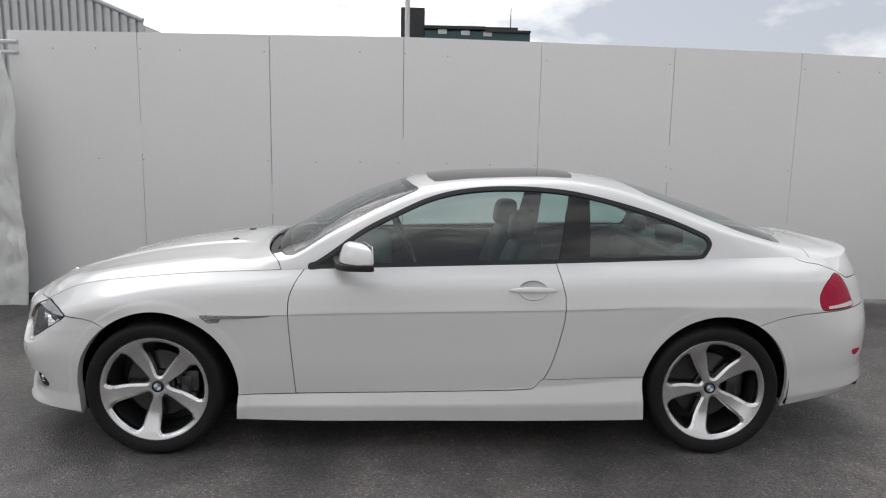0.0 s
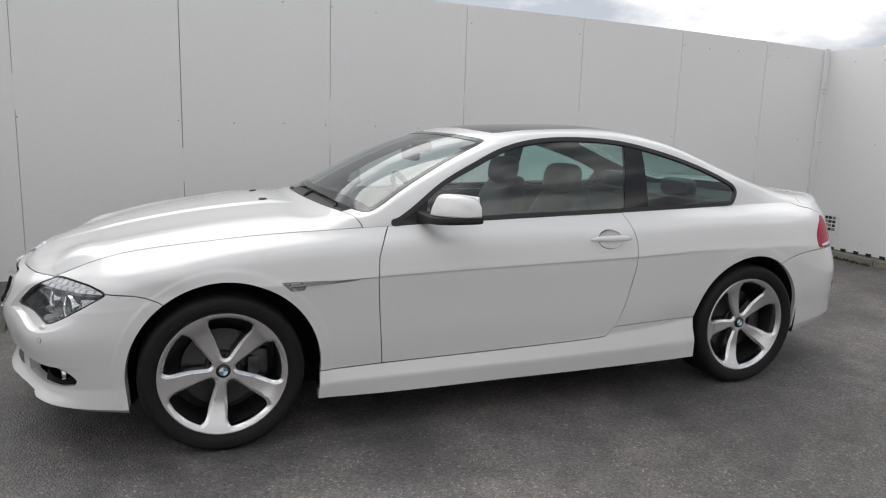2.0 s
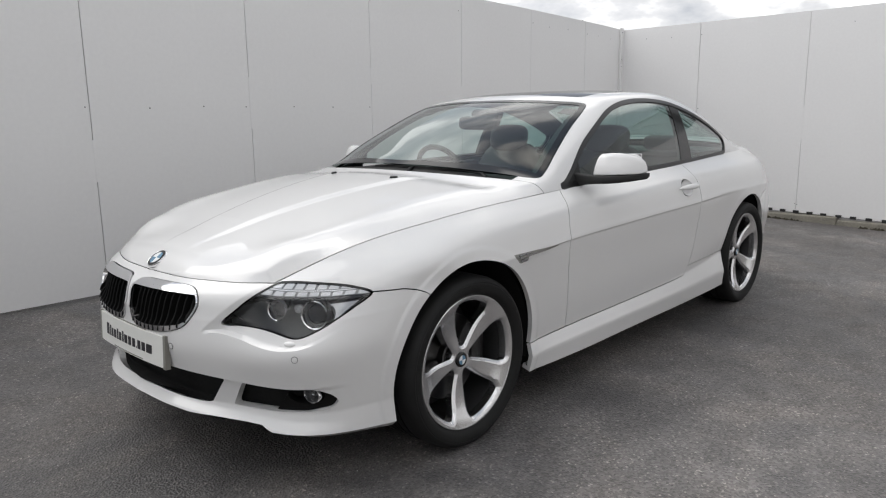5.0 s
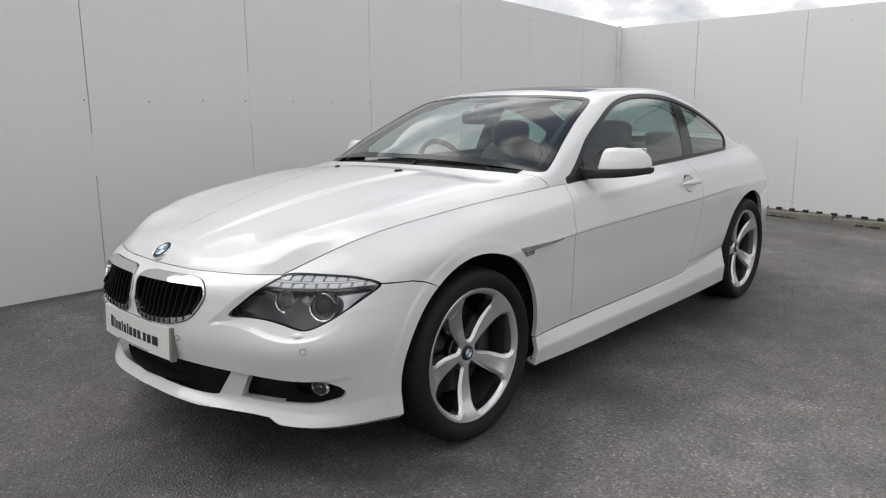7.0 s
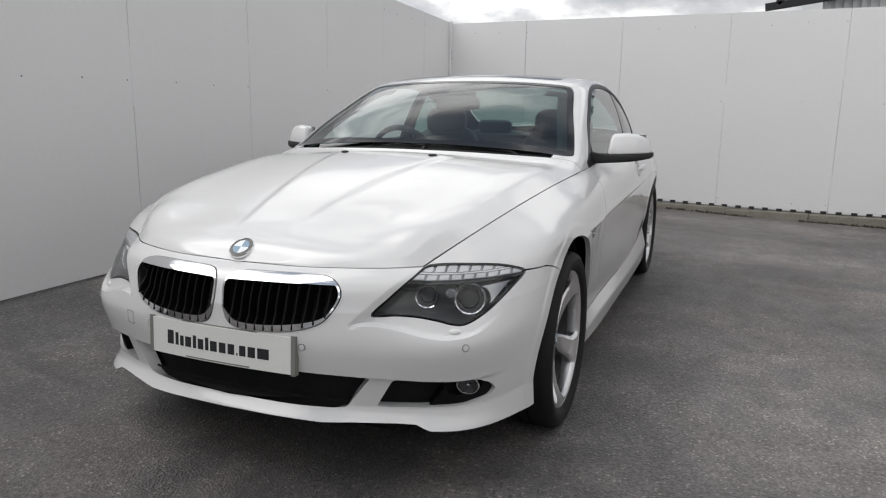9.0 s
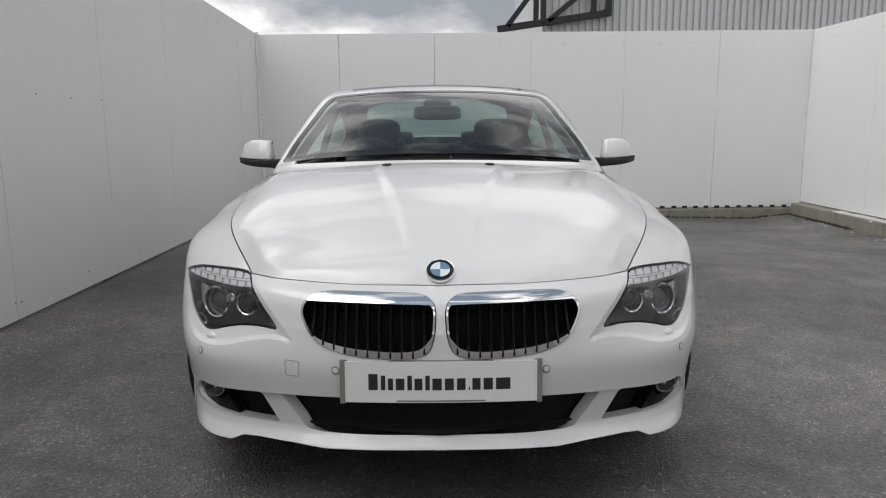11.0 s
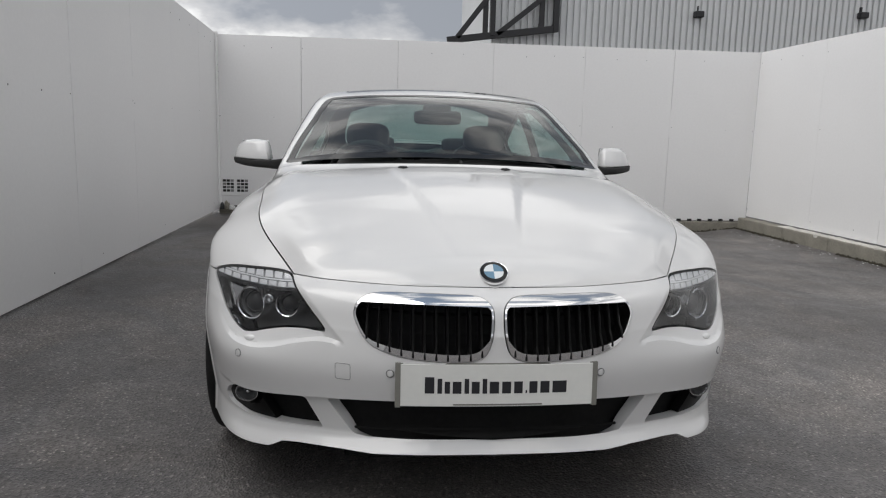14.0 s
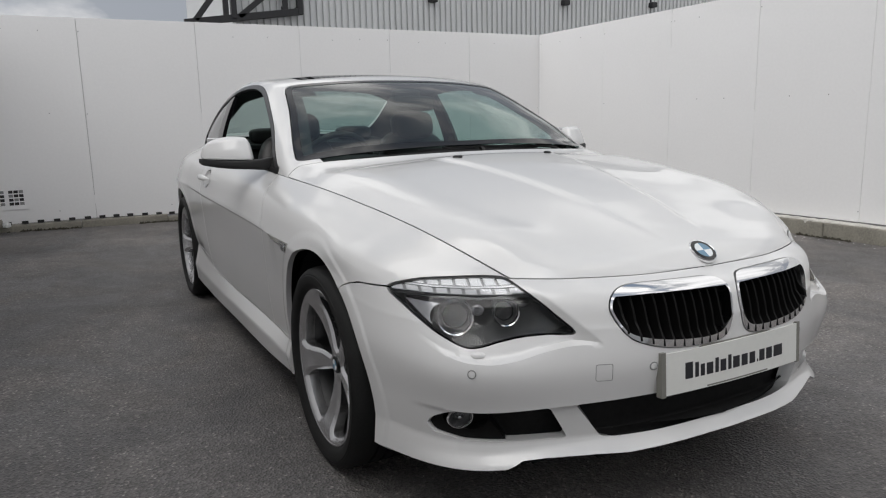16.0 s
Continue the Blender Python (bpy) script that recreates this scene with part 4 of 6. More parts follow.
shell("mirror_sail", [in_dlo, below_rail, lambda v: 0.928 - 0.25 * (1.06 - v[:, 2]) - v[:, 0]], BLACK_MATT, depth=0.02, lift=-0.001)
shell("cowl", [lambda v: v[:, 3], flip(hood_back, G), flip(top_view(SCREEN), 0.0), lambda v: 0.655 - v[:, 1], lambda v: 0.7 - v[:, 0]], BLACK_MATT, depth=0.02, lift=-0.034, whole=True, label="black plastic cowl below the windscreen")

# ---- behind the panels ----
shell("inner_shell", [lambda v: -v[:, 3] - 0.02, flip(front_view(LAMP), 0.01), flip(front_view(KIDNEY), 0.005), arch_gap(0, 0.02), arch_gap(1, 0.02)], VOID, depth=0.001, lift=-0.075, whole=True, label="dark structure behind the panels")
# Floor, with lower boxes added out of view to block light beneath the car.
bm = bmesh.new()
box(bm, (-0.34, -0.50, 0.115), (3.20, 0.50, 0.24), bevel=0.01)
box(bm, (0.46, -0.70, 0.135), (2.34, 0.70, 0.23), bevel=0.01)
box(bm, (0.50, -0.58, 0.090), (2.30, 0.58, 0.135), bevel=0.01)
part("floor_pan_light_block", bm, VOID, CAR)
# Stepped boxes hidden behind the lip, added to darken the ground below.
bm = bmesh.new()
box(bm, (-0.60, -0.50, 0.150), (-0.34, 0.50, 0.215), bevel=0.004)
box(bm, (-0.54, -0.42, 0.105), (-0.30, 0.42, 0.150), bevel=0.004)
box(bm, (-0.74, -0.34, 0.190), (-0.60, 0.34, 0.222), bevel=0.004)
part("undertray_light_block", bm, VOID, CAR)
# Dark panels added to block light: front bumper's underside from the lip back, and both sills.
lip = spline(KNOT, LINES[0], np.linspace(0, 1.0, 24))
edge = [(x + 0.016, y - 0.012 * min(1, y / 0.1), z + 0.012) for x, y, z in lip]
verts, faces = [], []
for x, y, z in edge:
    verts += [(x, -y, z), (x, y, z), (x, -y, z + 0.006), (x, y, z + 0.006)]
verts += [(-0.30, -0.62, 0.215), (-0.30, 0.62, 0.215), (-0.30, -0.62, 0.221), (-0.30, 0.62, 0.221)]
for k in range(len(edge)):
    a, b = 4 * k, 4 * k + 4
    faces += [(a, a + 1, b + 1, b), (a + 2, b + 2, b + 3, a + 3)]
mesh_from("bumper_light_block", verts, faces, VOID, parent=CAR)
for side in (1, -1):
    bm = bmesh.new()
    box(bm, (0.42, min(side * 0.66, side * 0.868), 0.192), (2.41, max(side * 0.66, side * 0.868), 0.200), bevel=0.002)
    part("sill_light_block", bm, VOID, CAR)
shell("roof_lining", [lambda v: v[:, 3] - 0.0, between(0.45, 3.35), flip(hood_back), flip(side_view(DLO), 0.012), flip(top_view(SCREEN)), flip(top_view(REAR_SCREEN))], CABIN, depth=0.001, lift=-0.022, whole=True)


def arch_liner(i, side):
    ax, az, ar = ARCH[i]
    verts, faces = [], []
    n = 28
    for k in range(n + 1):
        a = radians(-14 + 208 * k / n)
        for y in (0.50, 0.845):
            verts.append((ax + (ar + 0.012) * math.cos(a), side * y, az + (ar + 0.012) * math.sin(a)))
    verts.append((ax, side * 0.50, az))
    for k in range(n):
        faces.append((2 * k, 2 * k + 2, 2 * k + 3, 2 * k + 1))
        faces.append((2 * k, 2 * n + 2, 2 * k + 2))
    mesh_from("wheel_arch_liner", verts, faces, VOID, parent=CAR)


for i in (0, 1):
    for side in (1, -1):
        arch_liner(i, side)


# ---- wheels ----
def wheel_opening(angle):
    """Outline of one rounded opening of the wheel's face, in its own plane."""
    rs, ws = (0.054, 0.075, 0.10, 0.13, 0.16, 0.19, 0.212), (0.0215, 0.025, 0.029, 0.034, 0.038, 0.0405, 0.043)
    edge = [(r, math.radians(36) - math.asin(w / r)) for r, w in zip(rs, ws)]
    wide = math.radians(21.5)
    polar = edge + [(0.2375, wide * (1 - k / 5)) for k in range(11)] + [(r, -a) for r, a in edge[::-1]]
    p = np.array([(r * math.cos(angle + a), r * math.sin(angle + a)) for r, a in polar])
    for _ in range(2):
        q = np.roll(p, -1, axis=0)
        p = np.stack([0.75 * p + 0.25 * q, 0.25 * p + 0.75 * q], 1).reshape(-1, 2)
    return p


def spoke_mesh(angle):
    """One spoke with its fifth of the rim: a flat crown with chamfered edges round the openings, and deep walls."""
    half = math.radians(36)
    rs, ts = np.linspace(0.030, 0.257, 46), np.linspace(-half, half, 49)
    r, t = np.meshgrid(rs, ts + angle, indexing="ij")
    v = np.c_[(r * np.cos(t)).ravel(), (r * np.sin(t)).ravel()]
    ids = np.arange(v.shape[0]).reshape(r.shape)
    a, b, c, d = ids[:-1, :-1].ravel(), ids[1:, :-1].ravel(), ids[1:, 1:].ravel(), ids[:-1, 1:].ravel()
    f = np.vstack([np.c_[a, b, c], np.c_[a, c, d]])
    holes = [wheel_opening(angle + s * half) for s in (1, -1)]
    clear = lambda v: -np.maximum(inside(holes[0], v), inside(holes[1], v))
    v, f = cut(v, f, clear)
    gap = np.maximum(clear(v), 0)
    r = np.hypot(v[:, 0], v[:, 1])
    depth = spline([0.030, 0.05, 0.075, 0.10, 0.13, 0.16, 0.188, 0.208, 0.224, 0.240, 0.257], [0.001, -0.001, -0.002, -0.003, -0.006, -0.012, -0.020, -0.028, -0.035, -0.0405, -0.0455], r)[:, 0]
    depth = depth + 0.0095 * (1 - np.clip(gap / 0.0105, 0, 1))
    verts = [(x, y, z) for (x, z), y in zip(v, depth)]
    faces = [tuple(q) for q in f]
    seen = {(q[i], q[(i + 1) % 3]) for q in faces for i in range(3)}
    walls, inner = [], {}
    for p, q in seen:
        if (q, p) in seen or max(gap[p], gap[q]) > 1e-5:
            continue
        for k in (p, q):
            if k not in inner:
                inner[k] = len(verts)
                verts += [verts[k], (verts[k][0], verts[k][1] + 0.034, verts[k][2])]
        walls.append((inner[q], inner[p], inner[p] + 1, inner[q] + 1))
    return verts, faces + walls


def joined(pieces):
    verts, faces = [], []
    for v, f in pieces:
        o = len(verts)
        verts += v
        faces += [tuple(i + o for i in q) for q in f]
    return verts, faces


def wheel(width, turn):
    rim = lathe([(0.246, -0.020), (0.2545, -0.0435), (0.2565, -0.0460), (0.2605, -0.0465), (0.2630, -0.0445), (0.2640, -0.032)], 96)
    hub = lathe([(0.0001, 0.006), (0.029, 0.006), (0.031, 0.002), (0.033, 0.010)], 48)
    spokes = [spoke_mesh(radians(turn + 72 * i)) for i in range(5)]
    root = mesh_from("wheel", *joined([rim, hub]), ALLOY, parent=CAR, label="silver five-spoke alloy wheel")
    for v, f in spokes:
        mesh_from("spoke", v, f, ALLOY, parent=root)
    mesh_from("wheel_hub", *lathe([(0.0001, 0.030), (0.070, 0.030), (0.074, 0.034), (0.076, 0.07)], 40), STEEL, parent=root)
    w = width
    tyre = [(0.252, -0.030), (0.2625, -0.040), (0.271, -0.054), (0.287, -0.063), (0.306, -0.063), (0.309, -0.0605), (0.3115, -0.0615), (0.323, -0.055), (0.3305, -0.043), (0.3345, -0.026)]
    for g in (0.2, 0.42, 0.62, 0.84):
        y = -0.012 + (w - 0.06) * g
        tyre += [(0.3355, y - 0.005), (0.328, y - 0.004), (0.328, y + 0.004), (0.3355, y + 0.005)]
    tyre += [(0.3335, w - 0.07), (0.325, w - 0.045), (0.30, w - 0.04), (0.25, w - 0.06)]
    mesh_from("tyre", *lathe(tyre, 96), RUBBER, parent=root, label="black low-profile tyre")
    mesh_from("barrel", *lathe([(0.252, -0.034), (0.246, -0.012), (0.238, 0.02), (0.232, 0.05), (0.231, 0.17), (0.05, 0.175)], 64), BARREL, parent=root)
    mesh_from("brake_disc", *lathe([(0.06, 0.055), (0.075, 0.062), (0.085, 0.066), (0.168, 0.066), (0.170, 0.07), (0.170, 0.09)], 64), STEEL, parent=root)
    bm = bmesh.new()
    box(bm, (0.110, 0.040, -0.075), (0.195, 0.11, 0.075), bevel=0.025)
    box(bm, (0.100, 0.034, -0.045), (0.160, 0.06, 0.045), bevel=0.014)
    part("brake_caliper", bm, STEEL, root, smooth=True)
    cap = mesh_from("centre_cap", *lathe([(0.0001, -0.0045), (0.026, -0.0045), (0.029, -0.003), (0.030, 0.004)], 40), BLACK_GLOSS, parent=root)
    quarters = mesh_from("badge", *disc(0.0185, 32), BADGE, parent=root, label="blue and white quartered round badge")
    quarters.matrix_basis = pose(0, -0.0056, 0, 90, 0, 0)
    # Bolts coloured black in place of the shade in their holes.
    for i in range(5):
        a = radians(turn + 36 + 72 * i)
        b = mesh_from("wheel_bolt", *lathe([(0.0001, 0.012), (0.0075, 0.012), (0.009, 0.015), (0.009, 0.05)], 6), BLACK_TRIM, parent=root)
        b.matrix_basis = Matrix.Translation((0.056 * math.cos(a), 0, 0.056 * math.sin(a)))
    return root


def disc(r, n):
    return [(0, 0, 0)] + [(r * math.cos(2 * math.pi * i / n), r * math.sin(2 * math.pi * i / n), 0) for i in range(n)], [(0, 1 + i, 1 + (i + 1) % n) for i in range(n)]


for x, w, turn in ((0.0, 0.245, -99), (2.78, 0.262, -104)):
    left = wheel(w, turn)
    left.matrix_basis = pose(x, -0.836, 0.335)
    copy_thing(left, pose(x, 0.836, 0.335, 0, 0, 180))


# ---- finding places on the body ----
FRONT = SV[(SV[:, 0] < -0.2) & (SV[:, 3] < 0.4)]


def on_front(y, z):
    """Place and normal on the nose at a side distance and height."""
    d = (FRONT[:, 1] - abs(y)) ** 2 + (FRONT[:, 2] - z) ** 2
    i = np.argpartition(d, 6)[:6]
    w = 1 / (d[i] + 1e-7)
    p, n = (FRONT[i, :3] * w[:, None]).sum(0) / w.sum(), (FRONT[i, 5:8] * w[:, None]).sum(0)
    p[1:] = abs(y), z
    if y < 0:
        p[1], n[1] = -p[1], -n[1]
    return Vector(p), Vector(n).normalized()


SIDE = SV[(SV[:, 3] < 0.02) & (SV[:, 1] > 0.5)]


def on_flank(x, z, side=-1):
    i = np.argmin((SIDE[:, 0] - x) ** 2 + (SIDE[:, 2] - z) ** 2)
    p, n = SIDE[i, :3].copy(), SIDE[i, 5:8].copy()
    return Vector((p[0], p[1] * side, p[2])), Vector((n[0], n[1] * side, n[2])).normalized()


def facing(p, n, up=(0, 0, 1)):
    """A pose at p whose z axis points along n and whose y axis points up."""
    z = Vector(n).normalized()
    x = Vector(up).cross(z).normalized()
    return Matrix.Translation(p) @ Matrix((x, z.cross(x), z)).transposed().to_4x4()


def turned(profile, n=32):
    """A profile of (radius, height) turned round the z axis."""
    v, f = lathe([(r, -h) for r, h in profile], n)
    return [(x, z, -y) for x, y, z in v], [q[::-1] for q in f]


# ---- nose: kidney grilles, badge, plate, lamps ----
def kidney_grille():
    edge = lambda v: inside(KIDNEY, v[:, [1, 2]])
    nose = lambda v: -0.5 - v[:, 0]
    top_line = lambda v: np.interp(v[:, 1], [0.028, 0.124, 0.2, 0.28, 0.374], [0.674, 0.677, 0.679, 0.679, 0.676])
    frames = shell("grille_frame", [nose, less(edge, 0.0012), lambda v: np.maximum(0.0065 + 0.015 * np.clip((0.592 - v[:, 2]) / 0.03, 0, 1) - edge(v), v[:, 2] - top_line(v))], CHROME, depth=0.045, lift=0.004, label="chrome kidney grille frame")
    shell("grille_back", [nose, less(edge, 0.002)], VOID, depth=0.002, lift=-0.06)
    for side, frame_ob in zip((1, -1), frames):
        for k in range(11):
            y = 0.0445 + 0.0305 * k
            ok = [z for z in np.linspace(0.52, 0.70, 91) if inside(KIDNEY, np.array([[y, z]]))[0] > (0.003 if z < 0.60 else 0.0075)]
            if len(ok) < 5:
                continue
            zs = np.linspace(ok[0], min(ok[-1], 0.678), 9)
            bm = bmesh.new()
            rows = []
            for z in zs:
                p, n = on_front(side * y, z)
                n = (n * 0.5 + Vector((-1, 0, 0))).normalized()
                c = p + n * float(np.interp(z, [ok[0], ok[0] + 0.022, ok[0] + 0.040, ok[-1]], [0.008, 0.005, -0.009, -0.018]))
                rows.append([bm.verts.new(c + Vector((0.003, side * dy, 0)) + Vector((dx, 0, 0))) for dx, dy in ((0.035, -0.0045), (0.0, -0.003), (-0.003, 0), (0.0, 0.003), (0.035, 0.0045))])
            for a, b in zip(rows[:-1], rows[1:]):
                for j in range(4):
                    bm.faces.new((a[j], a[j + 1], b[j + 1], b[j]))
            bmesh.ops.recalc_face_normals(bm, faces=bm.faces)
            part("slat", bm, SLAT, frame_ob)


kidney_grille()


def round_badge(r, place, parent):
    ring = mesh_from("badge", *turned([(r, -0.006), (r, 0.001), (r * 0.95, 0.004), (r * 0.92, 0.0032)], 40), CHROME, parent=parent, label="round badge with a black ring")
    ring.matrix_basis = place
    mesh_from("badge_ring", *turned([(r * 0.93, 0.003), (r * 0.66, 0.004), (r * 0.0001, 0.0035)], 40), BLACK_GLOSS, parent=ring)
    q = mesh_from("badge_quarters", *disc(r * 0.66, 32), BADGE, parent=ring)
    q.matrix_basis = Matrix.Translation((0, 0, 0.0046))


TOPS = SV[SV[:, 3] > 0]


def on_hood(x, y):
    i = np.argmin((TOPS[:, 0] - x) ** 2 + (TOPS[:, 1] - abs(y)) ** 2)
    p, n = TOPS[i, :3].copy(), TOPS[i, 5:8].copy()
    s = -1 if y < 0 else 1
    return Vector((p[0], p[1] * s, p[2])), Vector((n[0], n[1] * s, n[2])).normalized()


p, n = on_hood(-0.773, 0.0)
n = (Vector((n.x, 0, n.z)).normalized() + Vector((0, 0, 0.22))).normalized()
round_badge(0.042, facing(p + n * 0.001, n, (0, -1, 0)) @ pose(0, 0, 0, 0, 0, -90), CAR)


def bent_box(lo, hi, n=14):
    """A thin box that follows the curve of the bumper."""
    bm = bmesh.new()
    rings = []
    for i in range(n + 1):
        x = lo[0] + (hi[0] - lo[0]) * i / n
        d = -0.19 * x * x
        rings.append([bm.verts.new((x, y, z + d)) for y, z in ((lo[1], lo[2]), (hi[1], lo[2]), (hi[1], hi[2]), (lo[1], hi[2]))])
    for p, q in zip(rings[:-1], rings[1:]):
        for j in range(4):
            bm.faces.new((p[j], p[(j + 1) % 4], q[(j + 1) % 4], q[j]))
    bm.faces.new(rings[0])
    bm.faces.new(rings[-1])
    bmesh.ops.recalc_face_normals(bm, faces=bm.faces)
    return bm


def number_plate():
    plate = part("number_plate", bent_box((-0.260, -0.056, 0.0), (0.260, 0.056, 0.006)), PLATE_WHITE, CAR, "white show plate in a grey surround with dark lettering bars")
    plate.matrix_basis = facing((-0.908, 0, 0.471), (-1, 0, 0.06))
    for x in (-0.267, 0.267):
        part("plate_bracket", bent_box((x - 0.007, -0.060, -0.012), (x + 0.007, 0.060, 0.007), 1), PLATE_BACK, plate)
    part("plate_base", bent_box((-0.262, -0.059, -0.014), (0.262, 0.059, -0.001)), PLATE_BACK, plate)
    # Lettering as plain bars: heights of a capital, ascenders and small letters.
    x = -0.198
    for w, h in zip((30, 17, 19, 28, 17, 26, 17, 30, 29, 28, 9, 27, 30, 44), (44, 40, 32, 32, 40, 32, 40, 32, 32, 32, 8, 32, 32, 32)):
        part("lettering_bar", bent_box((x + 0.002, -0.021, 0.005), (x + w / 1000 - 0.003, -0.021 + h / 1000, 0.0068), 2), INK, plate)
        x += w / 1000 * 1.12
    part("small_print_bar", bent_box((-0.12, -0.0535, 0.005), (0.12, -0.0495, 0.0066)), PLATE_BACK, plate)


number_plate()


def headlamp(side):
    s = (side,)
    edge = front_view(LAMP)
    house = shell("headlamp", [less(edge, G)], LAMP_BLACK, depth=0.03, lift=-0.105, sides=s, label="dark headlamp with twin lenses under a clear cover")[0]
    shell("lamp_rim", [less(edge, G), lambda v: 0.0040 - edge(v)], BLACK_GLOSS, depth=0.085, lift=-0.0015, sides=s, parent=house)
    cover = shell("lamp_cover", [less(edge, 0.004)], LAMP_GLASS, depth=0.001, lift=-0.0005, sides=s, parent=house, label="clear plastic lamp cover")[0]
    cover.visible_shadow = False
    low = lambda v: np.interp(v[:, 1], [0.548, 0.594, 0.665, 0.735, 0.79, 0.83], [0.682, 0.675, 0.671, 0.674, 0.680, 0.682])
    shell("strip_edge", [less(edge, 0.002), lambda v: 0.0045 - abs(v[:, 2] - low(v))], BLACK_GLOSS, depth=0.01, lift=-0.0035, sides=s, parent=house)
    shell("indicator_strip", [less(edge, 0.002), lambda v: v[:, 2] - low(v) - 0.004], STRIP, depth=0.02, lift=-0.008, sides=s, parent=house, label="clear indicator strip with silver blocks")
    shell("light_guide", [less(edge, 0.004), lambda v: v[:, 2] - low(v) - 0.0215, lambda v: low(v) + 0.0255 - v[:, 2]], LAMP_WHITE, depth=0.004, lift=-0.003, sides=s, parent=house)
    for k in range(9):
        for y0, w, b0, b1 in ((0.556 + 0.0305 * k, 0.0235, 0.0065, 0.0195), (0.570 + 0.0305 * k, 0.0235, 0.0275, 0.060)):
            shell("indicator_block", [less(edge, 0.0035), lambda v: v[:, 2] - low(v) - b0, lambda v: low(v) + b1 - v[:, 2], lambda v: np.minimum(v[:, 1] - y0, y0 + w - v[:, 1])], LAMP_WHITE, depth=0.004, lift=-0.0035, sides=s, parent=house)
    shell("side_reflector", [less(edge, 0.010), lambda v: low(v) - 0.012 - v[:, 2], lambda v: v[:, 1] - 0.735, lambda v: v[:, 2] - 0.60, lambda v: np.hypot(v[:, 1] - 0.722, v[:, 2] - 0.617) - 0.046], LAMP_SILVER, depth=0.01, lift=-0.030, sides=s, parent=house)
    for y, z, r in ((0.691, 0.614, 0.045), (0.578, 0.626, 0.034)):
        m = facing(Vector((-0.566 if y > 0.65 else -0.634, side * y, z)), Vector((-1, side * (0.5 if y > 0.65 else 0.35), 0.06)))
        ring = mesh_from("lamp_ring", *turned([(r * 1.12, -0.03), (r * 1.12, 0.010), (r * 1.06, 0.016), (r * 0.98, 0.014), (r * 0.92, 0.0), (r * 0.9, -0.02)], 40), CHROME, parent=house, label="chrome lens ring")
        ring.matrix_basis = m
        bowl = mesh_from("lens_bowl", *turned([(r * 0.95, 0.004), (r * 0.8, -0.004), (r * 0.78, -0.03)], 40), LAMP_BLACK, parent=house)
        bowl.matrix_basis = m
        lens = mesh_from("projector_lens", *turned([(r * 0.76, -0.012), (r * 0.7, -0.002), (r * 0.5, 0.006), (r * 0.25, 0.010), (0.0001, 0.011)], 40), LENS, parent=house, label="dark glass projector lens")
        lens.matrix_basis = m
    link = mesh_from("lens_link", *turned([(0.015, -0.01), (0.015, 0.004), (0.012, 0.006), (0.010, -0.004), (0.0001, -0.012)], 24), LAMP_SILVER, parent=house)
    link.matrix_basis = facing(Vector((-0.598, side * 0.640, 0.632)), Vector((-1, side * 0.42, 0.06)))
    p, n = on_front(side * 0.687, 0.537)
    cap = mesh_from("washer_cap", *turned([(0.016, -0.004), (0.0155, 0.002), (0.012, 0.0045), (0.0001, 0.005)], 24), PAINT, parent=CAR)
    cap.matrix_basis = facing(p, n) @ Matrix.Diagonal((1.2, 0.6, 1, 1))


for side in (1, -1):
    headlamp(side)


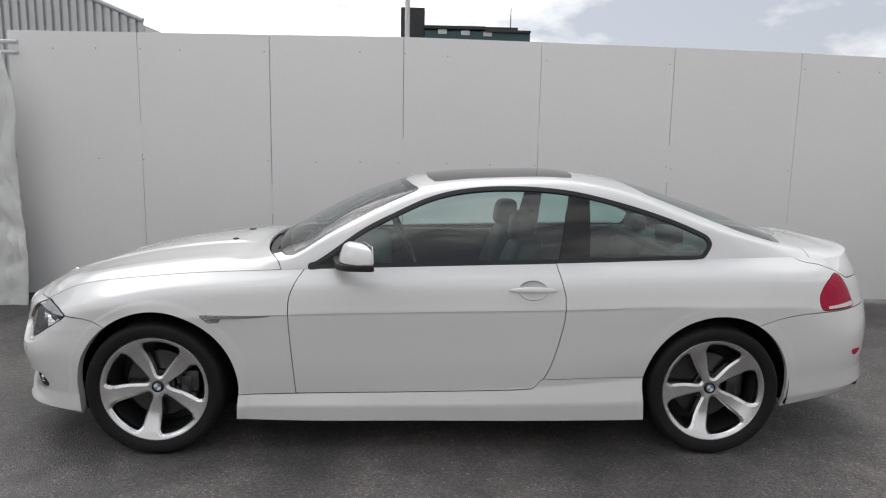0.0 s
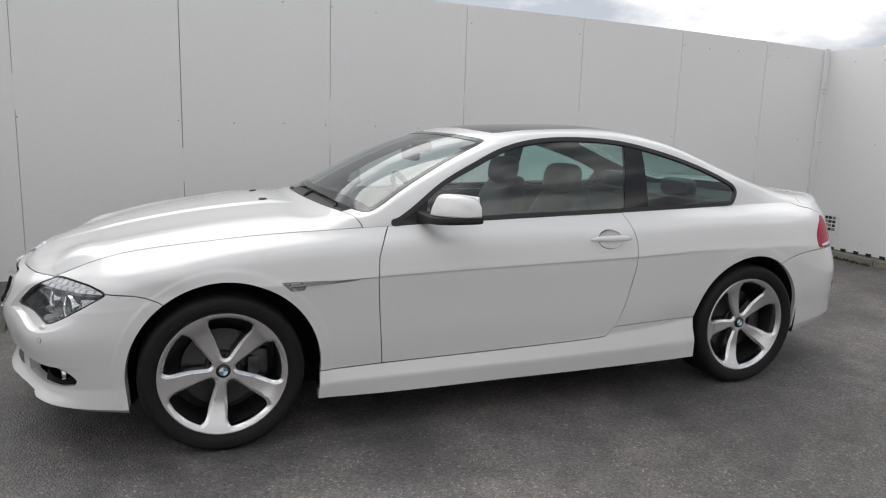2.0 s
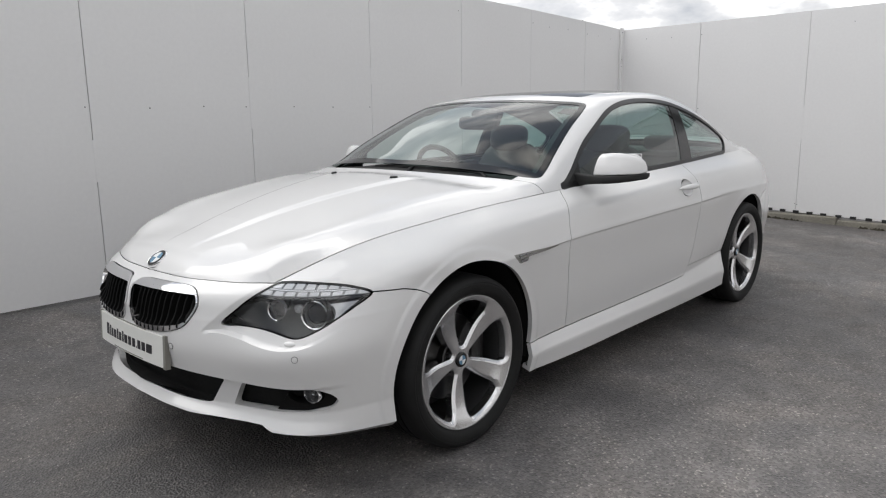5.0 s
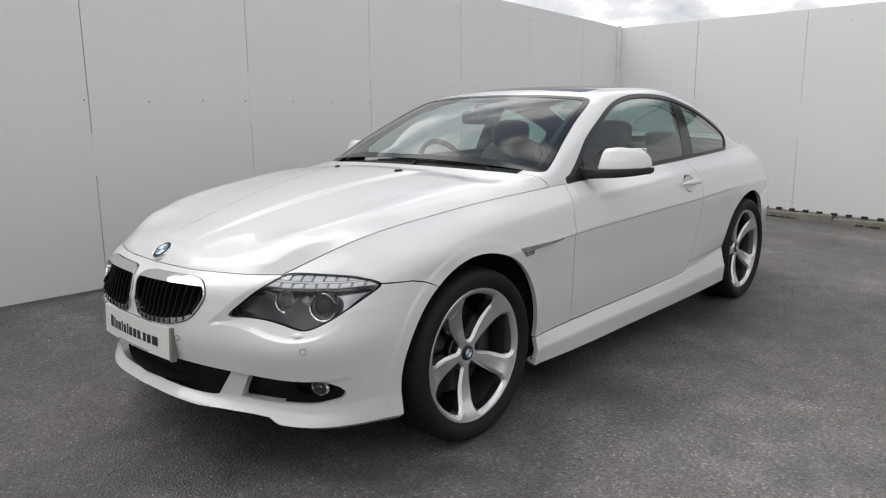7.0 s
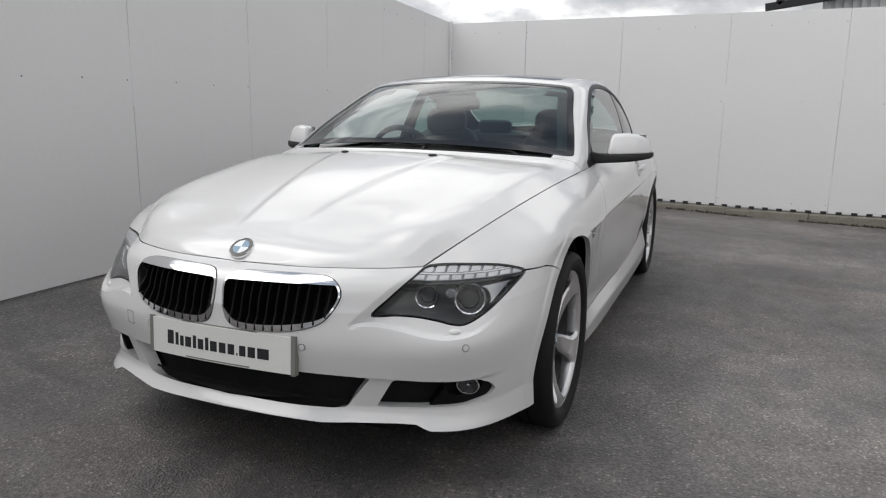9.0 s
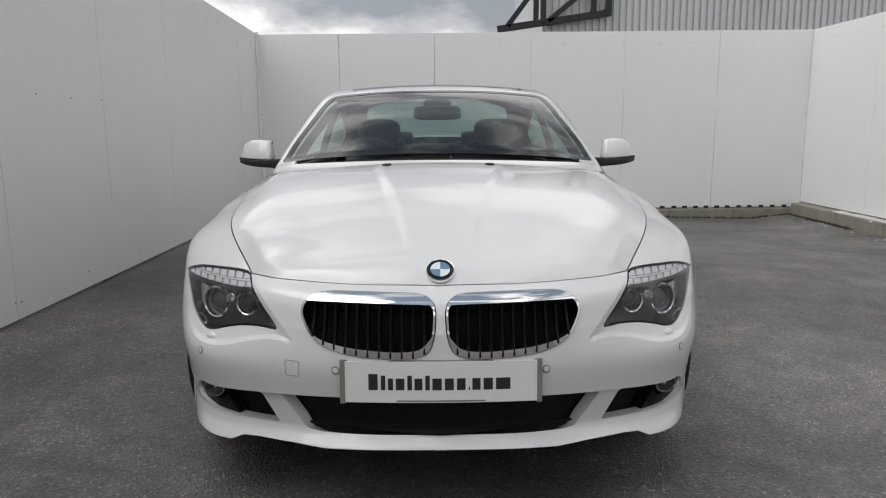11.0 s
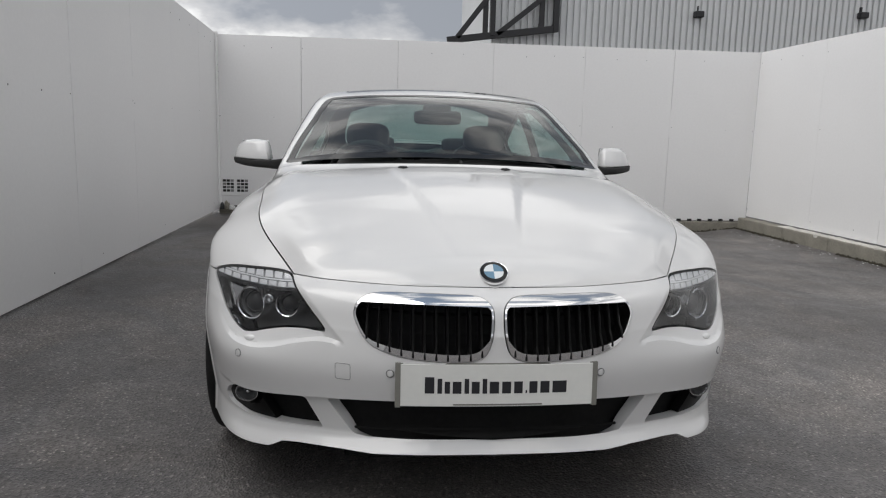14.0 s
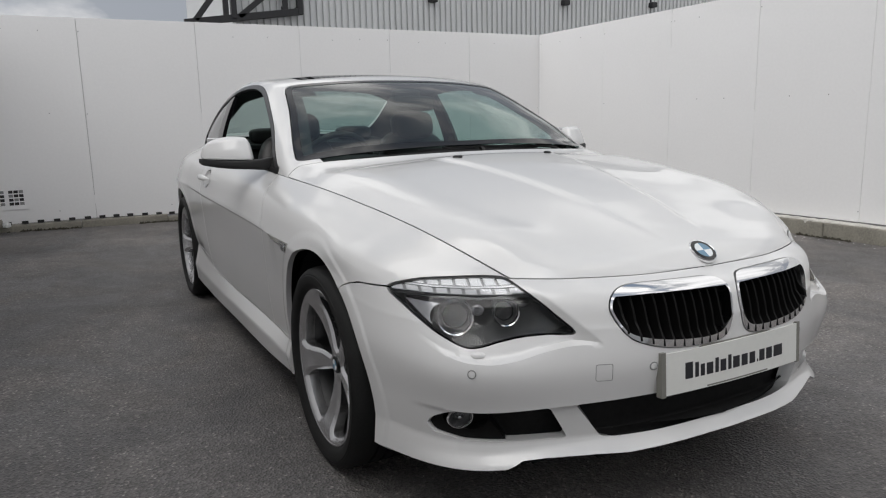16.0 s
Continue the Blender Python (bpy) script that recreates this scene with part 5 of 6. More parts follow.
def front_details():
    for y, z in ((0.287, 0.497), (-0.287, 0.497), (0.716, 0.496), (-0.724, 0.494)):
        p, n = on_front(y, z)
        o = mesh_from("parking_sensor", *turned([(0.0118, -0.001), (0.0112, 0.002), (0.0095, 0.0022)], 24), FIXING, parent=CAR)
        o.matrix_basis = facing(p, n)
        mesh_from("sensor_face", *turned([(0.0095, 0.001), (0.008, 0.0024), (0.0001, 0.003)], 24), PAINT, parent=o)
    p, n = on_front(0.414, 0.49)
    pts = [(-0.022, -0.022), (0.022, -0.022), (0.022, 0.022), (-0.022, 0.022)]
    o = tube("towing_eye_cover", [facing(p + n * -0.0004, n) @ Vector((x, y, 0)) for x, y in crisp(pts, 0.006)], 0.0009, FIXING, CAR, closed=True)
    # Lower intakes, fog lamps, and flat dark sheets for the shaded depth behind.
    shell("lower_grille", [front_view(INTAKE, 0.035)], VOID, depth=0.002, whole=True)[0].matrix_basis = pose(0.06, 0, 0)
    for side in (1, -1):
        shell("intake_back", [front_view(OUTER_INTAKE, 0.025)], VOID, depth=0.002, sides=(side,))[0].matrix_basis = pose(0.06, side * -0.02, 0)
        shell("fog_lamp_housing", [less(front_view(OUTER_INTAKE), 0.002), lambda v: v[:, 1] - 0.652 - 0.75 * (v[:, 2] - 0.34), lambda v: np.hypot((v[:, 1] - 0.708) / 0.048, (v[:, 2] - 0.354) / 0.037) - 1], SLAT, depth=0.03, lift=-0.012, sides=(side,), label="dark plastic fog lamp surround")
        p, n = on_front(side * 0.714, 0.357)
        lamp = mesh_from("fog_lamp", *turned([(0.040, -0.008), (0.040, 0.0), (0.0385, 0.004), (0.036, 0.004), (0.034, -0.002)], 32), CHROME, parent=CAR, label="round fog lamp with a thin chrome rim")
        lamp.matrix_basis = facing(p + Vector((0.024, side * -0.006, -0.009)), Vector((-1, side * 0.20, 0.03))) @ Matrix.Diagonal((0.92, 0.72, 1, 1))
        mesh_from("fog_reflector", *turned([(0.035, -0.001), (0.024, -0.014), (0.012, -0.022), (0.012, -0.022), (0.0001, -0.022)], 24), LAMP_BLACK, parent=lamp)
        mesh_from("fog_bulb", *turned([(0.010, -0.022), (0.009, -0.008), (0.005, -0.003), (0.0001, -0.002)], 16), CHROME, parent=lamp)
        g = mesh_from("fog_glass", *turned([(0.035, 0.001), (0.02, 0.005), (0.0001, 0.006)], 24), LAMP_GLASS, parent=lamp)
        g.visible_shadow = False
    for y in (0.217, -0.217):
        p, n = on_hood(0.25, y)
        bm = bmesh.new()
        box(bm, (-0.018, -0.013, -0.004), (0.018, 0.013, 0.007), bevel=0.005)
        o = part("washer_nozzle", bm, BLACK_MATT, CAR, smooth=True)
        o.matrix_basis = facing(p, n)


front_details()


# ---- flanks: handles, vents, mirrors, lamps ----
def flank(side):
    s = (side,)
    # Side vent with its chrome blade and small lamp.
    out = lambda v: v[:, 1] - 0.7
    slot = crisp([(0.228, 0.7180), (0.40, 0.7170), (0.588, 0.7120), (0.588, 0.7070), (0.335, 0.6990), (0.330, 0.6805), (0.272, 0.6785), (0.262, 0.6905)], 0.004)
    v_ob = shell("side_vent", [side_view(slot), out], PLATE_BACK, depth=0.006, lift=0.0008, sides=s, label="slim side vent with a chrome blade")[0]
    grid = crisp([(0.240, 0.7160), (0.37, 0.7150), (0.35, 0.7100), (0.253, 0.7080)], 0.002)
    shell("vent_mesh", [side_view(grid), out], LAMP_SILVER, depth=0.004, lift=0.0016, sides=s, parent=v_ob)
    for k in range(4):
        shell("vent_bar", [side_view(grid), out, lambda v: 0.003 - abs(v[:, 0] - 0.268 - 0.024 * k)], BLACK_TRIM, depth=0.004, lift=0.003, sides=s, parent=v_ob)
    blade = crisp([(0.258, 0.7060), (0.40, 0.7090), (0.585, 0.7110), (0.585, 0.7083), (0.40, 0.7030), (0.268, 0.6990)], 0.002)
    shell("vent_blade", [side_view(blade), out], CHROME, depth=0.012, lift=0.0085, sides=s, parent=v_ob)
    lamp = crisp([(0.273, 0.6950), (0.330, 0.6965), (0.326, 0.6825), (0.280, 0.6810)], 0.005)
    shell("repeater_lens", [side_view(lamp), out], LAMP_SILVER, depth=0.006, lift=0.0050, sides=s, parent=v_ob)
    # Door handle: a dished recess and a bar.
    p, n = on_flank(1.845, 0.846, side)
    p.x, p.z = 1.845, 0.846
    m = facing(p, n)
    dish = mesh_from("handle_recess", *turned([(1.0, -0.0004), (0.985, -0.002), (0.9, -0.0065), (0.7, -0.0115), (0.4, -0.0145), (0.0001, -0.015)], 48), PAINT, parent=DOORS[0 if side > 0 else 1])
    dish.matrix_basis = m @ Matrix.Diagonal((0.0708, 0.0458, 1, 1))
    bm = bmesh.new()
    bmesh.ops.create_uvsphere(bm, u_segments=32, v_segments=16, radius=1.0)
    for v in bm.verts:
        c = v.co
        f = 1 - 0.25 * abs(c.x) ** 3
        v.co = Vector((0.122 * math.copysign(abs(c.x) ** 0.7, c.x), 0.0155 * c.y * f, 0.030 + 0.011 * c.z - 0.022 * abs(c.x) ** 3))
    bar = part("door_handle", bm, PAINT, DOORS[0 if side > 0 else 1], "white pull handle", smooth=True)
    bar.matrix_basis = m
    # Tail lamp: red lens, clear strip, dark rim.
    tail = shell("tail_lamp", [less(side_view(TAIL_LAMP), G), lambda v: v[:, 1] - 0.45], LAMP_RED, depth=0.03, sides=s, label="red tail lamp with a clear lower strip")[0]
    shell("reversing_strip", [less(side_view(TAIL_LAMP), 0.008), lambda v: v[:, 1] - 0.45, lambda v: 0.763 - v[:, 2] + 0.05 * (v[:, 0] - 3.45), lambda v: v[:, 0] - 3.38], LAMP_WHITE, depth=0.004, lift=0.0015, sides=s, parent=tail)
    refl = rounded([(3.555, 0.515), (3.60, 0.52), (3.63, 0.512), (3.60, 0.490), (3.57, 0.492)], 5)
    shell("rear_reflector", [side_view(refl), lambda v: v[:, 1] - 0.4], LAMP_RED, depth=0.004, lift=0.003, sides=s)
    pipe = mesh_from("exhaust_tip", *lathe([(0.036, 0.12), (0.036, 0.0), (0.032, -0.002), (0.030, 0.05)], 24), STEEL, parent=CAR)
    pipe.matrix_basis = pose(3.71, side * 0.56, 0.295, 0, 0, 90)


for side in (1, -1):
    flank(side)


def lofted(ys, table, side, outline, n=18, power=3):
    """Skins an outline, given in a unit square (front to back, bottom to top), along y. table: front, back, bottom, top at each y."""
    at = np.linspace(ys[0], ys[-1], n)
    rows = np.stack([spline(ys, c, at)[:, 0] for c in table], 1)
    ring = outline
    verts, faces, k = [], [], len(ring)
    for y, (x0, x1, z0, z1) in zip(at, rows):
        verts += [(x0 + (x1 - x0) * u, side * y, z0 + (z1 - z0) * w) for u, w in ring]
    for i in range(n - 1):
        for j in range(k):
            q = (i * k + j, i * k + (j + 1) % k, (i + 1) * k + (j + 1) % k, (i + 1) * k + j)
            faces.append(q if side < 0 else q[::-1])
    for i in (0, n - 1):
        q = tuple(i * k + j for j in range(k))
        faces.append(q if (i == 0) == (side > 0) else q[::-1])
    return verts, faces


def door_mirror(side):
    """Angular painted cap over a black band that runs in as the arm to the door."""
    outline = crisp([(0.0, 0.0), (0.09, 0.42), (0.28, 0.87), (0.50, 1.0), (0.94, 0.97), (1.0, 0.82), (1.0, 0.0)], 0.10)
    verts, faces = lofted([0.842, 0.85, 0.88, 0.94, 0.99, 1.020, 1.034, 1.040],
                          ([0.922, 0.905, 0.900, 0.916, 0.948, 0.987, 1.018, 1.040], [0.975, 0.990, 1.000, 1.030, 1.055, 1.070, 1.072, 1.066],
                           [0.986, 0.982, 0.981, 0.983, 0.986, 0.988, 0.990, 0.996], [1.056, 1.070, 1.079, 1.081, 1.071, 1.054, 1.036, 1.017]), side, outline, 26)
    # The cap narrows towards its top.
    verts = [(x, side * (0.955 + (abs(y) - 0.955) * (1 - 1.3 * max(0.0, z - 0.985))), z) for x, y, z in verts]
    cap = mesh_from("door_mirror", verts, faces, PAINT, parent=CAR, label="white door mirror cap on a black foot")
    band = crisp([(0.0, 0.2), (0.0, 1.0), (1.0, 1.0), (1.0, 0.1), (0.85, 0.0), (0.15, 0.0)], 0.12)
    verts, faces = lofted([0.775, 0.82, 0.85, 0.94, 0.99, 1.022, 1.038, 1.046],
                          ([0.862, 0.866, 0.876, 0.900, 0.938, 0.978, 1.010, 1.036], [0.905, 0.930, 0.975, 1.030, 1.058, 1.074, 1.078, 1.074],
                           [0.938, 0.938, 0.940, 0.946, 0.952, 0.958, 0.962, 0.970], [0.992, 0.984, 0.981, 0.981, 0.984, 0.987, 0.989, 0.989]), side, band, 26)
    mesh_from("mirror_foot", verts, faces, BLACK_MATT, parent=cap)
    bm = bmesh.new()
    box(bm, (-0.075, -0.042, -0.003), (0.075, 0.042, 0.003), bevel=0.002)
    g = part("mirror_glass", bm, CHROME, cap)
    g.matrix_basis = facing((1.046, side * 0.935, 1.034), (1, side * -0.35, 0.05))


for side in (1, -1):
    door_mirror(side)


def wiper(y0, y1, pivot_y):
    """A blade that lies low along the foot of the glass, with a flat arm from the well behind the hood."""
    def place(y, gap, rise):
        edge = 0.448 + 0.155 * (y / 0.8) ** 2
        p, n = on_hood(edge - 0.01, y)
        return Vector((edge + gap, y, p.z + rise))
    ys = np.linspace(y0, y1, 16)
    blade = tube("wiper", [place(y, 0.085, 0.010) for y in ys], 0.006, BLACK_MATT, CAR, "black wiper blade and arm")
    tube("blade_spine", [place(y, 0.083, 0.017) for y in ys[3:-3]], 0.004, BLACK_TRIM, blade)
    arm = [place(pivot_y, 0.035, -0.020), place(pivot_y, 0.045, -0.002)] + [place(pivot_y + (ys[8] - pivot_y) * f, 0.05 + 0.03 * f, 0.006 + 0.008 * f) for f in (0.2, 0.45, 0.7, 0.9, 1.0)]
    tube("wiper_arm", arm, 0.007, BLACK_MATT, blade, taper=[1.8, 1.6, 1.1, 1.0, 0.9, 0.8, 0.7])


wiper(0.24, -0.32, -0.06)
wiper(-0.06, -0.60, -0.50)


# ---- cabin ----
def soft_box(lo, hi, power=0.45, shape=None):
    bm = bmesh.new()
    bmesh.ops.create_uvsphere(bm, u_segments=28, v_segments=18, radius=1.0)
    c, h = (Vector(lo) + Vector(hi)) / 2, (Vector(hi) - Vector(lo)) / 2
    for v in bm.verts:
        q = Vector([math.copysign(abs(t) ** power, t) for t in v.co])
        v.co = Vector((c.x + h.x * q.x, c.y + h.y * q.y, c.z + h.z * q.z))
        if shape:
            v.co = shape(v.co)
    return bm


def front_seat(y):
    seat = part("seat", soft_box((1.28, y - 0.25, 0.42), (1.80, y + 0.25, 0.60)), LEATHER, CAR, "black leather front seat", smooth=True)
    lean = lambda p: Vector((p.x + 0.38 * (p.z - 0.55), y + (p.y - y) * (1 - 0.22 * max(0, (p.z - 0.75) / 0.35)), p.z))
    part("backrest", soft_box((1.62, y - 0.26, 0.5), (1.79, y + 0.26, 1.07), 0.5, shape=lean), LEATHER, seat, smooth=True)
    part("headrest", soft_box((1.78, y - 0.135, 1.02), (1.92, y + 0.135, 1.19), 0.62, shape=lambda p: Vector((p.x + 0.15 * (p.z - 1.06), p.y, p.z))), LEATHER, seat, smooth=True)
    for d in (-0.06, 0.06):
        tube("headrest_post", [(1.855, y + d, 0.99), (1.86, y + d, 1.06)], 0.006, CHROME, seat)


def cabin():
    for y in (0.37, -0.37):
        front_seat(y)
    part("rear_bench", soft_box((2.22, -0.60, 0.42), (2.62, 0.60, 0.66), 0.35), LEATHER, CAR, "black leather rear bench", smooth=True)
    for y in (0.31, -0.31):
        part("rear_backrest", soft_box((2.50, y - 0.29, 0.55), (2.66, y + 0.29, 1.03), shape=lambda p: Vector((p.x + 0.35 * (p.z - 0.55), p.y, p.z))), LEATHER, CAR, smooth=True)
        part("rear_headrest", soft_box((2.66, y - 0.13, 1.0), (2.76, y + 0.13, 1.105), 0.5), LEATHER, CAR, smooth=True)
    bm = bmesh.new()
    box(bm, (2.62, -0.62, 0.96), (3.28, 0.62, 1.0), bevel=0.01)
    part("parcel_shelf", bm, CABIN, CAR)
    dash = soft_box((0.56, -0.70, 0.62), (1.12, 0.70, 0.965), 0.4, shape=lambda p: p + Vector((0, 0, 0.018 * math.exp(-((p.y - 0.37) / 0.2) ** 2) if p.z > 0.9 else 0)))
    part("dashboard", dash, CABIN, CAR, "charcoal dashboard", smooth=True)
    bm = bmesh.new()
    box(bm, (0.95, -0.12, 0.30), (2.15, 0.12, 0.62), bevel=0.03)
    part("centre_console", bm, CABIN, CAR)
    ring = [Vector((0.19 * math.cos(a), 0.19 * math.sin(a), 0)) for a in np.linspace(0, 2 * math.pi, 40, endpoint=False)]
    m = facing((1.20, 0.37, 0.90), (1, 0, 0.42))
    sw = tube("steering_wheel", [m @ q for q in ring], 0.016, LEATHER, CAR, "black leather steering wheel", closed=True)
    part("steering_boss", soft_box((1.10, 0.29, 0.83), (1.20, 0.45, 0.95), 0.6), CABIN, sw, smooth=True)
    for a in (0, 180, 270):
        q = Vector((0.18 * math.cos(radians(a)), 0.18 * math.sin(radians(a)), 0))
        tube("steering_spoke", [m @ Vector((0, 0, -0.02)), m @ q], 0.013, CABIN, sw)
    part("rear_view_mirror", soft_box((1.07, -0.125, 1.178), (1.11, 0.125, 1.252), 0.4), CABIN, CAR, smooth=True)
    part("mirror_stem", soft_box((1.11, -0.075, 1.225), (1.20, 0.075, 1.290), 0.5), CABIN, CAR, smooth=True)
    for side in (1, -1):
        bm = bmesh.new()
        box(bm, (0.75, side * 0.755 - 0.03, 0.35), (2.75, side * 0.755 + 0.03, 0.945), bevel=0.02)
        part("door_card", bm, CABIN, CAR)


cabin()


# ---- kerbs, edge strip, vents ----
def kerb(name, label, a, b, inward, height, stones):
    """Concrete kerb stones from a to b, each a piece of its own; inward points to the yard."""
    a, b, inward = Vector(a), Vector(b), Vector(inward)
    root = new(name)
    tagged(root, label, "kerb", kind="structure")
    along = (b - a).normalized()
    total = (b - a).length
    m = Matrix((along, -inward, Vector((0, 0, 1)))).transposed().to_4x4()
    x = 0.0
    while x < total - 0.05:
        w = min(stones * random.uniform(0.96, 1.04), total - x)
        bm = bmesh.new()
        h = height((a + along * (x + w / 2)))
        q = a + along * (x + w / 2)
        g = min(fall(q.y + d, q.x - 0.05) for d in (-0.5, 0.5)) - 0.05
        box(bm, (0.003, 0, g), (w - 0.003, 0.16, h), bevel=0.012)
        bmesh.ops.subdivide_edges(bm, edges=[e for e in bm.edges if e.calc_length() > 0.5], cuts=6)
        for v in bm.verts:
            v.co += Vector((0, 1, 1)) * 0.004 * noise.noise(v.co * 9 + Vector((x, 0, 0)))
        part("kerb_stone", bm, CONCRETE, root).matrix_world = Matrix.Translation(a + along * x) @ m
        x += w
    return root, m


kerb_end, m_end = kerb("kerb_end", "weathered concrete kerb under the end hoarding", (END_X - 0.045, WALL2_Y, 0), (END_X - 0.045, WALL_Y, 0), (-1, 0, 0), lambda p: low_edge(p.y) - 0.018, 0.92)
kerb_side, m_side = kerb("kerb_side", "weathered concrete kerb under the side hoarding", (-4.3, WALL2_Y + 0.15, 0), (END_X - 0.05, WALL2_Y + 0.15, 0), (0, 1, 0), lambda p: 0.070, 0.92)


def edge_strip():
    """A white strip with black dashes along the foot of the end hoarding."""
    root = new("edge_strip")
    tagged(root, "white edge strip with black dashes under the hoarding", "edge strip", kind="structure")
    y = 2.32
    bar = None
    while y > -4.9:
        z = low_edge(y)
        if bar is None:
            bm = bmesh.new()
            box(bm, (-0.004, -0.0325, -0.017), (0.0, 0.0325, 0.017), bevel=0.001)
            bar = o = part("dash", bm, DARK_STRIPE, root)
        else:
            o = new("dash", bar.data)
            o.parent = root
        o.matrix_world = pose(END_X - 0.003, y, z + 0.006)
        y -= 0.155 * random.uniform(0.94, 1.06)
    return root


edge_strip()


def moss_line():
    verts, faces = [], []
    def tuft(c, s):
        o = len(verts)
        for k in range(5):
            a = 2 * math.pi * k / 5 + random.random()
            verts.append(c + Vector((s * math.cos(a), s * math.sin(a), -0.004)))
        verts.append(c + Vector((0, 0, s * random.uniform(0.5, 1.1))))
        for k in range(5):
            faces.append((o + k, o + (k + 1) % 5, o + 5))
    for _ in range(900):
        y = random.uniform(-4.85, 2.2)
        if noise.noise(Vector((y * 1.3, 0, 0))) > -0.15 or y < -2.5:
            tuft(Vector((END_X - 0.06 - abs(random.gauss(0, 0.02)), y, fall(y, END_X - 0.06))), random.uniform(0.008, 0.03))
    for _ in range(1100):
        x = random.uniform(0, 6.8)
        y = WALL2_Y + 0.165 + abs(random.gauss(0, 0.02))
        if noise.noise(Vector((x * 1.1, 3, 0))) > -0.1:
            tuft(Vector((x, y, fall(y, x))), random.uniform(0.008, 0.03))
    tagged(mesh_from("moss", verts, faces, MOSS, smooth=False), "dark moss and grit along the foot of the kerbs", "moss", kind="stuff")


moss_line()


def loose_grit():
    """Pale chips of stone scattered over the asphalt, more of them by the kerbs."""
    verts, faces = [], []
    def chip(x, y, s):
        o = len(verts)
        z = fall(y, x)
        ring = [Vector((x + s * random.uniform(0.6, 1) * math.cos(a), y + s * random.uniform(0.6, 1) * math.sin(a), z - 0.001)) for a in (0.3, 1.6, 2.9, 4.1, 5.3)]
        verts.extend(ring)
        verts.append(Vector((x + 0.2 * s, y, z + s * 0.6)))
        for k in range(5):
            faces.append((o + k, o + (k + 1) % 5, o + 5))
    for _ in range(420):
        chip(random.uniform(-4.5, 6.5), random.uniform(-4.6, 2.2), random.uniform(0.0015, 0.0045))
    for _ in range(160):
        chip(random.uniform(0, 6.8), WALL2_Y + 0.2 + abs(random.gauss(0, 0.12)), random.uniform(0.004, 0.013))
    tagged(mesh_from("grit", verts, faces, SHEET, smooth=False), "small pale stone chips lying on the asphalt", "grit", kind="stuff")


loose_grit()


def wall_vents():
    """Two vents in a white sheet, their openings drawn as blocks of small dark squares, low on the end hoarding by the
    corner.
    """
    bm = bmesh.new()
    box(bm, (-0.006, -0.21, -0.125), (0.0, 0.21, 0.125), bevel=0.002)
    sheet = part("notice_sheet", bm, PANEL)
    tagged(sheet, "white sheet with two vents drawn as rows of dark squares on the hoarding", "notice")
    sheet.matrix_world = pose(END_X - 0.004, 2.155, 0.385)
    for c in (-1, 1):
        for i in range(3):
            for k in range(4):
                bm = bmesh.new()
                box(bm, (-0.0085, -0.021, -0.016), (-0.006, 0.021, 0.016), bevel=0.001)
                o = part("dark_square", bm, DARK_STRIPE if (i + k) % 3 else FIXING, sheet)
                o.matrix_basis = Matrix.Translation((0, c * 0.092 + (i - 1) * 0.050, 0.072 - k * 0.044))


wall_vents()


def crumpled(name, label, category, place, size, mat, seed):
    """A small crumpled lump with creased facets, flattened where it lies."""
    bm = bmesh.new()
    bmesh.ops.create_icosphere(bm, subdivisions=3, radius=1.0)
    for v in bm.verts:
        n = noise.noise(v.co * 1.7 + Vector((seed, 0, 0))) * 0.5 + noise.noise(v.co * 4.5 + Vector((0, seed, 0))) * 0.25
        v.co *= 1 + n
        v.co = Vector((v.co.x * size[0], v.co.y * size[1], max(v.co.z, -0.55) * size[2] + 0.55 * size[2]))
    tagged(part(name, bm, mat), label, category).matrix_world = place


def corner_litter():
    z = low_edge(2.2) - 0.02
    crumpled("dark_rag", "dark rag heaped on the kerb in the corner", "rag", pose(6.82, 2.31, z), (0.03, 0.025, 0.055), DARK_BLOCK, 1.0)
    crumpled("grey_bag", "crumpled grey bag lying on the kerb", "bag", pose(6.81, 2.25, z), (0.03, 0.035, 0.065), CONCRETE, 4.0)
    crumpled("paper_scrap", "crumpled pale paper lying at the foot of the hoarding", "litter", pose(0.660, 2.33, 0.0, 0, 0, 12), (0.045, 0.026, 0.022), CONCRETE, 7.0)
    crumpled("dark_scrap", "flat dark scrap lying at the foot of the hoarding", "litter", pose(0.540, 2.34, 0.0, 0, 0, -8), (0.040, 0.030, 0.016), DARK_BLOCK, 9.0)
    crumpled("paper", "crumpled white paper lying on the kerb", "paper", pose(6.80, 2.18, z), (0.035, 0.04, 0.035), SHEET, 7.0)


corner_litter()


def corner_post():
    """A white corner post in two lengths where the two hoardings meet."""
    root = new("corner_trim")
    tagged(root, "white corner post between the two hoardings", "trim", kind="structure")
    for z0, z1 in ((0.11, 1.90), (1.908, 2.36)):
        bm = bmesh.new()
        box(bm, (END_X - 0.075, WALL_Y - 0.03, z0), (END_X - 0.002, WALL_Y - 0.003, z1), bevel=0.004)
        part("post_length", bm, PANEL, root)
    for z in (0.4, 1.3, 1.86, 1.95, 2.3):
        o = mesh_from("fixing", *lathe([(0.0001, -0.003), (0.005, -0.0025), (0.006, 0.0)], 8), FIXING, parent=root)
        o.matrix_basis = pose(END_X - 0.04, WALL_Y - 0.03, z)


corner_post()


